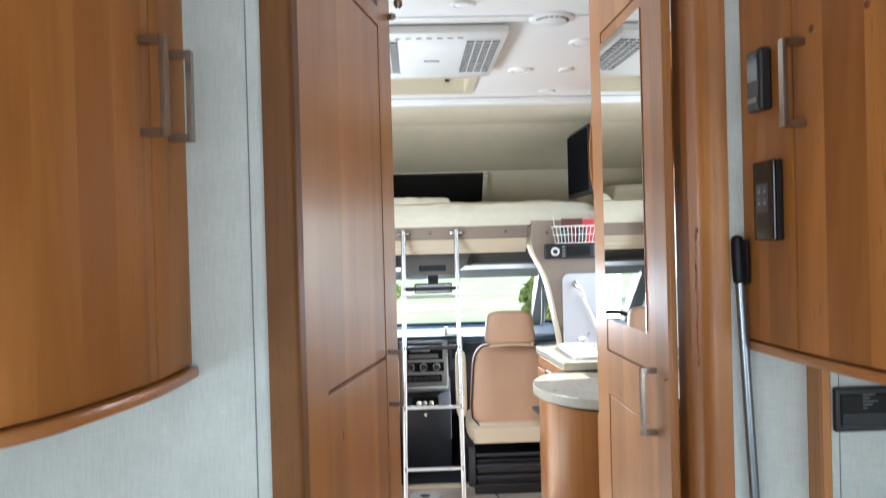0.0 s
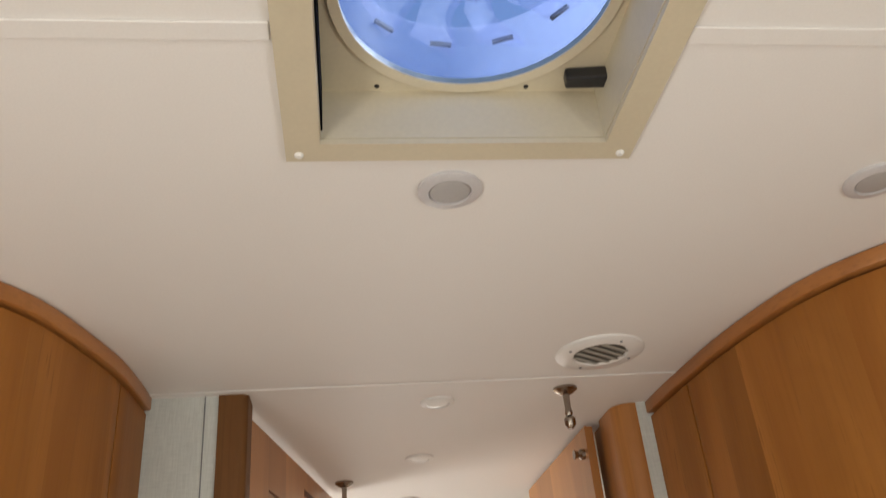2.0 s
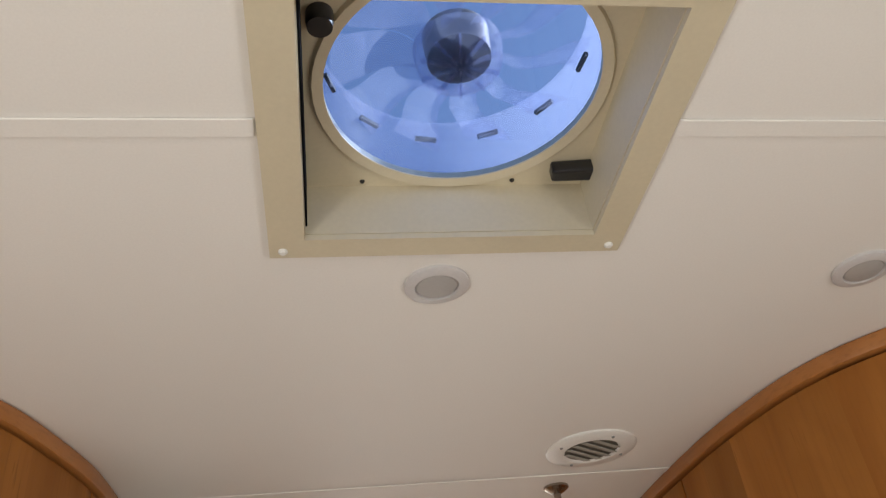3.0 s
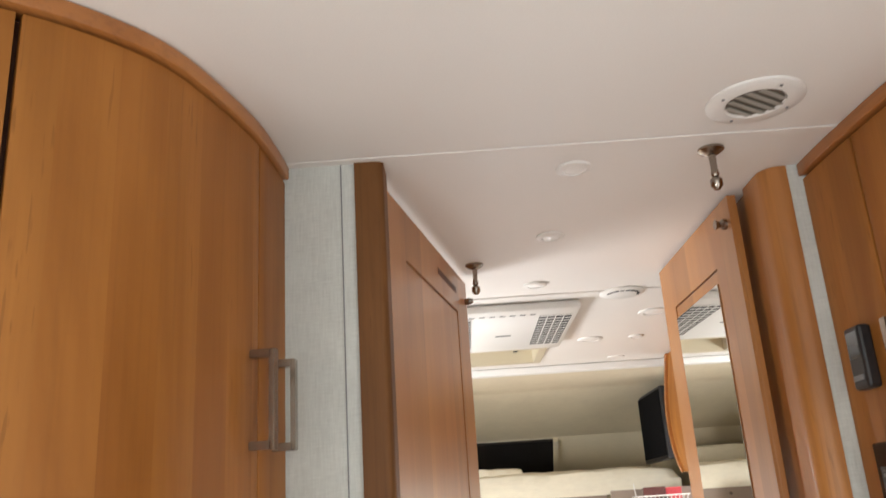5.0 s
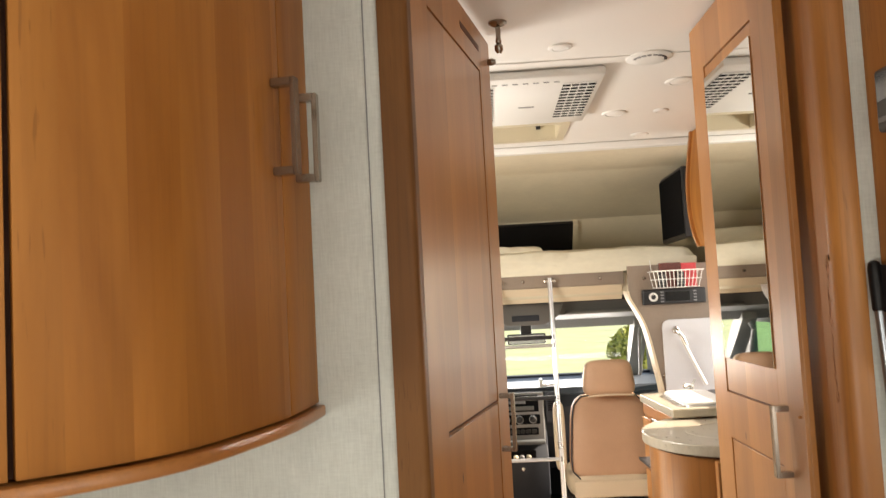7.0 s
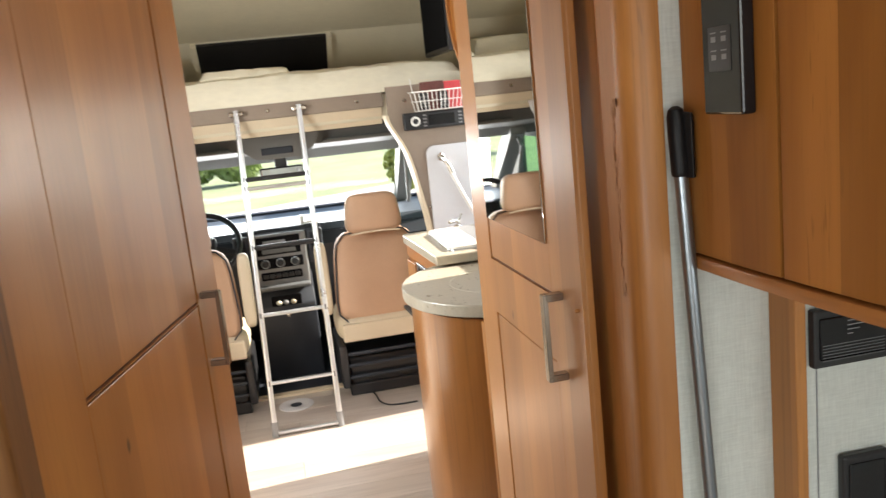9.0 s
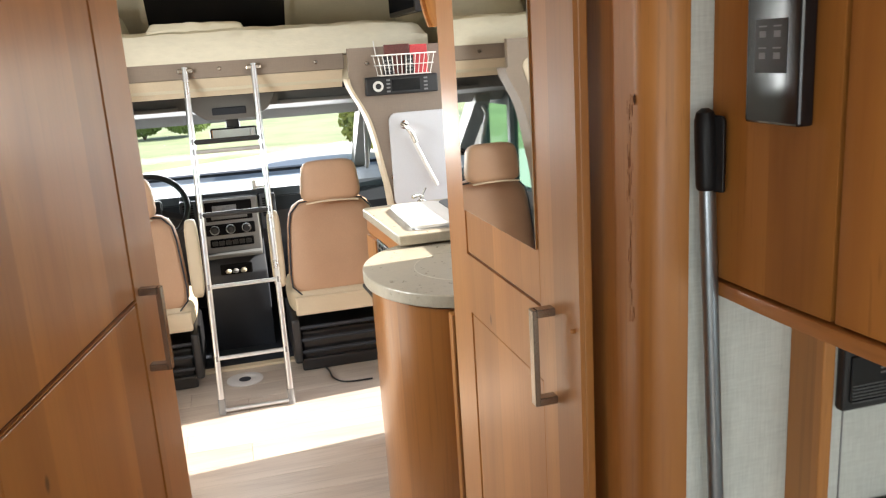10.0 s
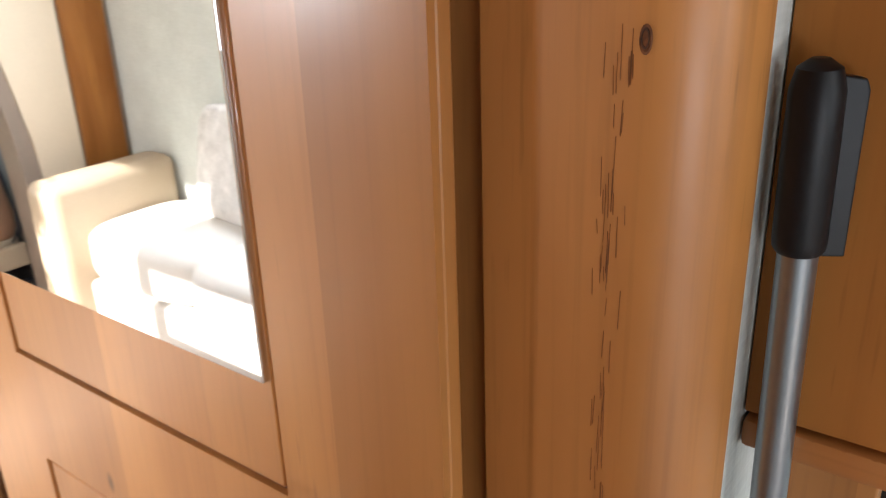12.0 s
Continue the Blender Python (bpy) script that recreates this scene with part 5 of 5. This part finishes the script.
ringp = [(0.19 * math.cos(2 * math.pi * j / 36), 0, 0.19 * math.sin(2 * math.pi * j / 36)) for j in range(37)]
part("rim", tube(ringp, 0.015, 10, caps=False), DARK, wheel, smooth=True)
part("hub", box(-0.07, 0.07, -0.01, 0.03, -0.06, 0.05, 0.02, 3), DARK, wheel)
for a in (-20, 200, 270):
    part("spoke", box(0.05, 0.185, 0.0, 0.018, -0.016, 0.016, 0.004), DARK, wheel).matrix_parent_inverse = pose(0, 0, 0, 0, -a, 0)
part("column", tube([(0, 0.02, 0), (0, 0.22, 0.0)], 0.035, 12), DARK, wheel)
ph = thing("phone_holder", "white phone holder on the dash top", "phone holder", at=(0.36, 4.96, 0.805))
part("cradle", box(-0.04, 0.05, -0.02, 0.02, 0.005, 0.018, 0.004), WHITE, ph)
part("clip", box(-0.04, -0.02, -0.02, 0.02, 0.0, 0.05, 0.004), WHITE, ph)

# floor details
ff = thing("floor_socket", "round pale table-leg socket set in the floor", "floor fitting", at=(0.17, 4.33, 0))
part("flange", lathe([(0.085, 0.0), (0.085, 0.004), (0.07, 0.008), (0.04, 0.006), (0.03, 0.002)], (0, 0, 0), sides=36), RING, ff, smooth=True)
part("hole", lathe([(0.028, 0.003), (0.028, 0.0045)], (0, 0, 0), sides=20), DASH, ff)
cable = part("cable", tube([(x, y, 0.006) for x, y in spline([(0.45, 4.45), (0.52, 4.4), (0.56, 4.28), (0.57, 4.17), (0.62, 4.1), (0.74, 4.09)], 6)], 0.004, 8), DARK, None, smooth=True)
tagged(cable, "thin black cable lying on the floor", "cable")

# ---- sofa on the left, seen in the mirror ----
ARM = mat("beige_leather", (0.46, 0.36, 0.25), 0.5, vary=0.07, grain=260, bump=0.2)
sofa = thing("sofa", "white leather sofa along the side wall", "sofa", at=(-0.55, 3.2, 0))
iv = Matrix.Translation((0.55, -3.2, 0))


def sp(name, bm, m, mx, label=""):
    ob = part(name, bm, m, sofa, label, True)
    ob.matrix_parent_inverse = iv @ mx
    return ob


sp("base", box(XL + 0.005, -0.40, 2.35, 3.92, 0.02, 0.36, 0.02, 3), SOFA, Matrix())
sp("seat_cushion", cushion(0.45, 0.57, 0.2, 0.05, 0.02, 0.03), SOFA, pose(-0.595, 3.485, 0.37))
sp("seat_cushion", cushion(0.50, 0.8, 0.21, 0.05, 0.02, 0.03), SOFA, pose(-0.57, 2.8, 0.37))
sp("armrest", box(-0.25, 0.25, -0.08, 0.08, 0, 0.69, 0.045, 4), ARM, pose(-0.565, 3.85, 0.02), "tan-beige leather armrest")
sp("armrest", cushion(0.46, 0.14, 0.66, 0.05, 0.0, 0.02), ARM, pose(-0.59, 2.42, 0.02), "tan-beige leather armrest")
sp("backrest", cushion(0.12, 0.75, 0.45, 0.05, 0.1, 0.02), SOFA, pose(-0.755, 2.82, 0.45))
pw = part("scatter_pillow", cushion(0.12, 0.38, 0.38, 0.05, 0.05, 0.2), mat("print_pillow", (0.62, 0.6, 0.58), 0.85, vary=0.35, scale=22, grain=300, bump=0.2), None, smooth=True)
pw.matrix_basis = pose(-0.70, 3.32, 0.555, 0, -10, 6)
tagged(pw, "white scatter pillow with a faint grey print on the sofa", "pillow")

# panes of the kitchen window and of the added, unseen bed, sofa and rear windows
for nm, a in (("window_kitchen", (XR + 0.02, XR + 0.025, 2.9, 3.53, 1.2, 1.54)), ("added_window_bed_left", (XL - 0.03, XL - 0.025, -1.08, 0.18, 0.73, 1.17)), ("added_window_sofa", (XL - 0.03, XL - 0.025, 2.42, 3.28, 1.22, 1.62)), ("added_window_bed_right", (XR + 0.02, XR + 0.025, -1.08, 0.18, 0.73, 1.17)), ("added_window_rear", (-0.35, 0.85, YB - 0.03, YB - 0.025, 0.97, 1.73))):
    w = part(nm, box(*a), GLASS)
    w.visible_shadow = False
    tagged(w, "clear window pane out of view", "window", kind="structure")

# ---- outside ----
def sheet(name, pts, z, m, label, category):
    bm = bmesh.new()
    bm.faces.new([bm.verts.new((x, y, z)) for x, y in pts])
    return tagged(part(name, bm, m), label, category, kind="structure")


GZ = -0.72
sheet("ground", [(-400, -400), (400, -400), (400, 400), (-400, 400)], GZ, GRASS, "mown green grass reaching the horizon", "ground")
sheet("road", [(-40, -10.5), (40, 38.2), (40, 41.9), (-40, -3.0)], GZ + 0.02, ROAD, "pale sunlit road crossing ahead", "road")
# asphalt whose dark tone also stands for the vehicle's shadow on it
sheet("parking", [(-40, -10.7), (-40, -60), (40, -60), (40, 38.0)], GZ + 0.01, ASPHALT_SHADED, "asphalt parking area with the vehicle's shade put into its dark tone", "road")


def bush(x, y, h, w, seed, label, leaf=None):
    t = thing("bush", label, "bush", at=(x, y, GZ))
    rnd = random.Random(seed)
    bm = bmesh.new()
    for i in range(5):
        a = rnd.uniform(0, 6.28)
        tube([(0, 0, 0), (0.15 * w * math.cos(a), 0.15 * w * math.sin(a), h * 0.35), (0.35 * w * math.cos(a), 0.35 * w * math.sin(a), h * 0.75)], [0.05 * h / 2, 0.03 * h / 2, 0.01], 6, bm)
    part("stems", bm, BARK, t)
    verts, faces = [], []
    for i in range(3600):
        while True:
            p = Vector((rnd.uniform(-1, 1), rnd.uniform(-1, 1), rnd.uniform(-1, 1)))
            if p.length < 1 and p.length > 0.35 + 0.5 * noise.noise(p * 2.3 + Vector((seed, 0, 0))):
                break
        c = Vector((p.x * w / 2, p.y * w / 2, h * 0.55 + p.z * h * 0.45))
        s = 0.052 * h * rnd.uniform(0.6, 1.4)
        q = Euler((rnd.uniform(0, 6.3), rnd.uniform(0, 6.3), rnd.uniform(0, 6.3))).to_matrix()
        k = len(verts)
        verts += [c + q @ Vector(v) * s for v in ((-1, 0, 0), (0, -0.6, 0.1), (1, 0, 0), (0, 0.6, 0.1))]
        faces.append((k, k + 1, k + 2, k + 3))
    me = bpy.data.meshes.new("crown")
    me.from_pydata(verts, [], faces)
    me.materials.append(leaf or LEAF)
    ob = new("crown", me)
    ob.parent = t
    return t


bush(3.45, 17.8, 1.45, 2.0, 3, "yellow-green bush at the road's edge", LEAF_YELLOW)
for i, (x, y, h, w) in enumerate(((-3.3, 26.4, 1.0, 1.4), (-2.3, 27, 1.05, 1.3), (-1.0, 27, 0.9, 1.5), (-5.2, 27, 1.2, 1.8))):
    bush(x, y, h, w, 11 + i, "round dark green bush on the far grass")

# ---- floor planks ----
PLANK = wood("plank_vinyl", (0.47, 0.39, 0.335), (0.63, 0.545, 0.475), along="x", stave=5.0, rough=0.42, coat=0.1)
pnt = PLANK.node_tree
info, vr, sc = pnt.nodes.new("ShaderNodeObjectInfo"), pnt.nodes.new("ShaderNodeMapRange"), pnt.nodes.new("ShaderNodeVectorMath")
sc.operation = "SCALE"
vr.inputs[3].default_value, vr.inputs[4].default_value = 0.88, 1.08
old = pnt.nodes["Principled BSDF"].inputs["Base Color"].links[0].from_socket
pnt.links.new(info.outputs["Random"], vr.inputs[0])
pnt.links.new(vr.outputs[0], sc.inputs["Scale"])
pnt.links.new(old, sc.inputs[0])
pnt.links.new(sc.outputs[0], pnt.nodes["Principled BSDF"].inputs["Base Color"])
meshes = {}


def plank_mesh(length):
    key = round(length, 3)
    if key not in meshes:
        bm = box(0, length, 0, 0.1485, -0.0045, 0.0, 0.0008, 1)
        me = bpy.data.meshes.new("plank")
        bm.to_mesh(me)
        bm.free()
        me.materials.append(PLANK)
        meshes[key] = me
    return meshes[key]


y, row = YB, 0
while y < 4.47:
    x = XL
    length = (0.5, 1.0, 0.75)[row % 3]
    while x < XR - 0.02:
        ln = min(length, XR - x)
        ob = new("plank", plank_mesh(ln - 0.0015))
        ob.parent = floor
        ob.location = (x, y, 0)
        x += ln
        length = 1.2
    y += 0.15
    row += 1
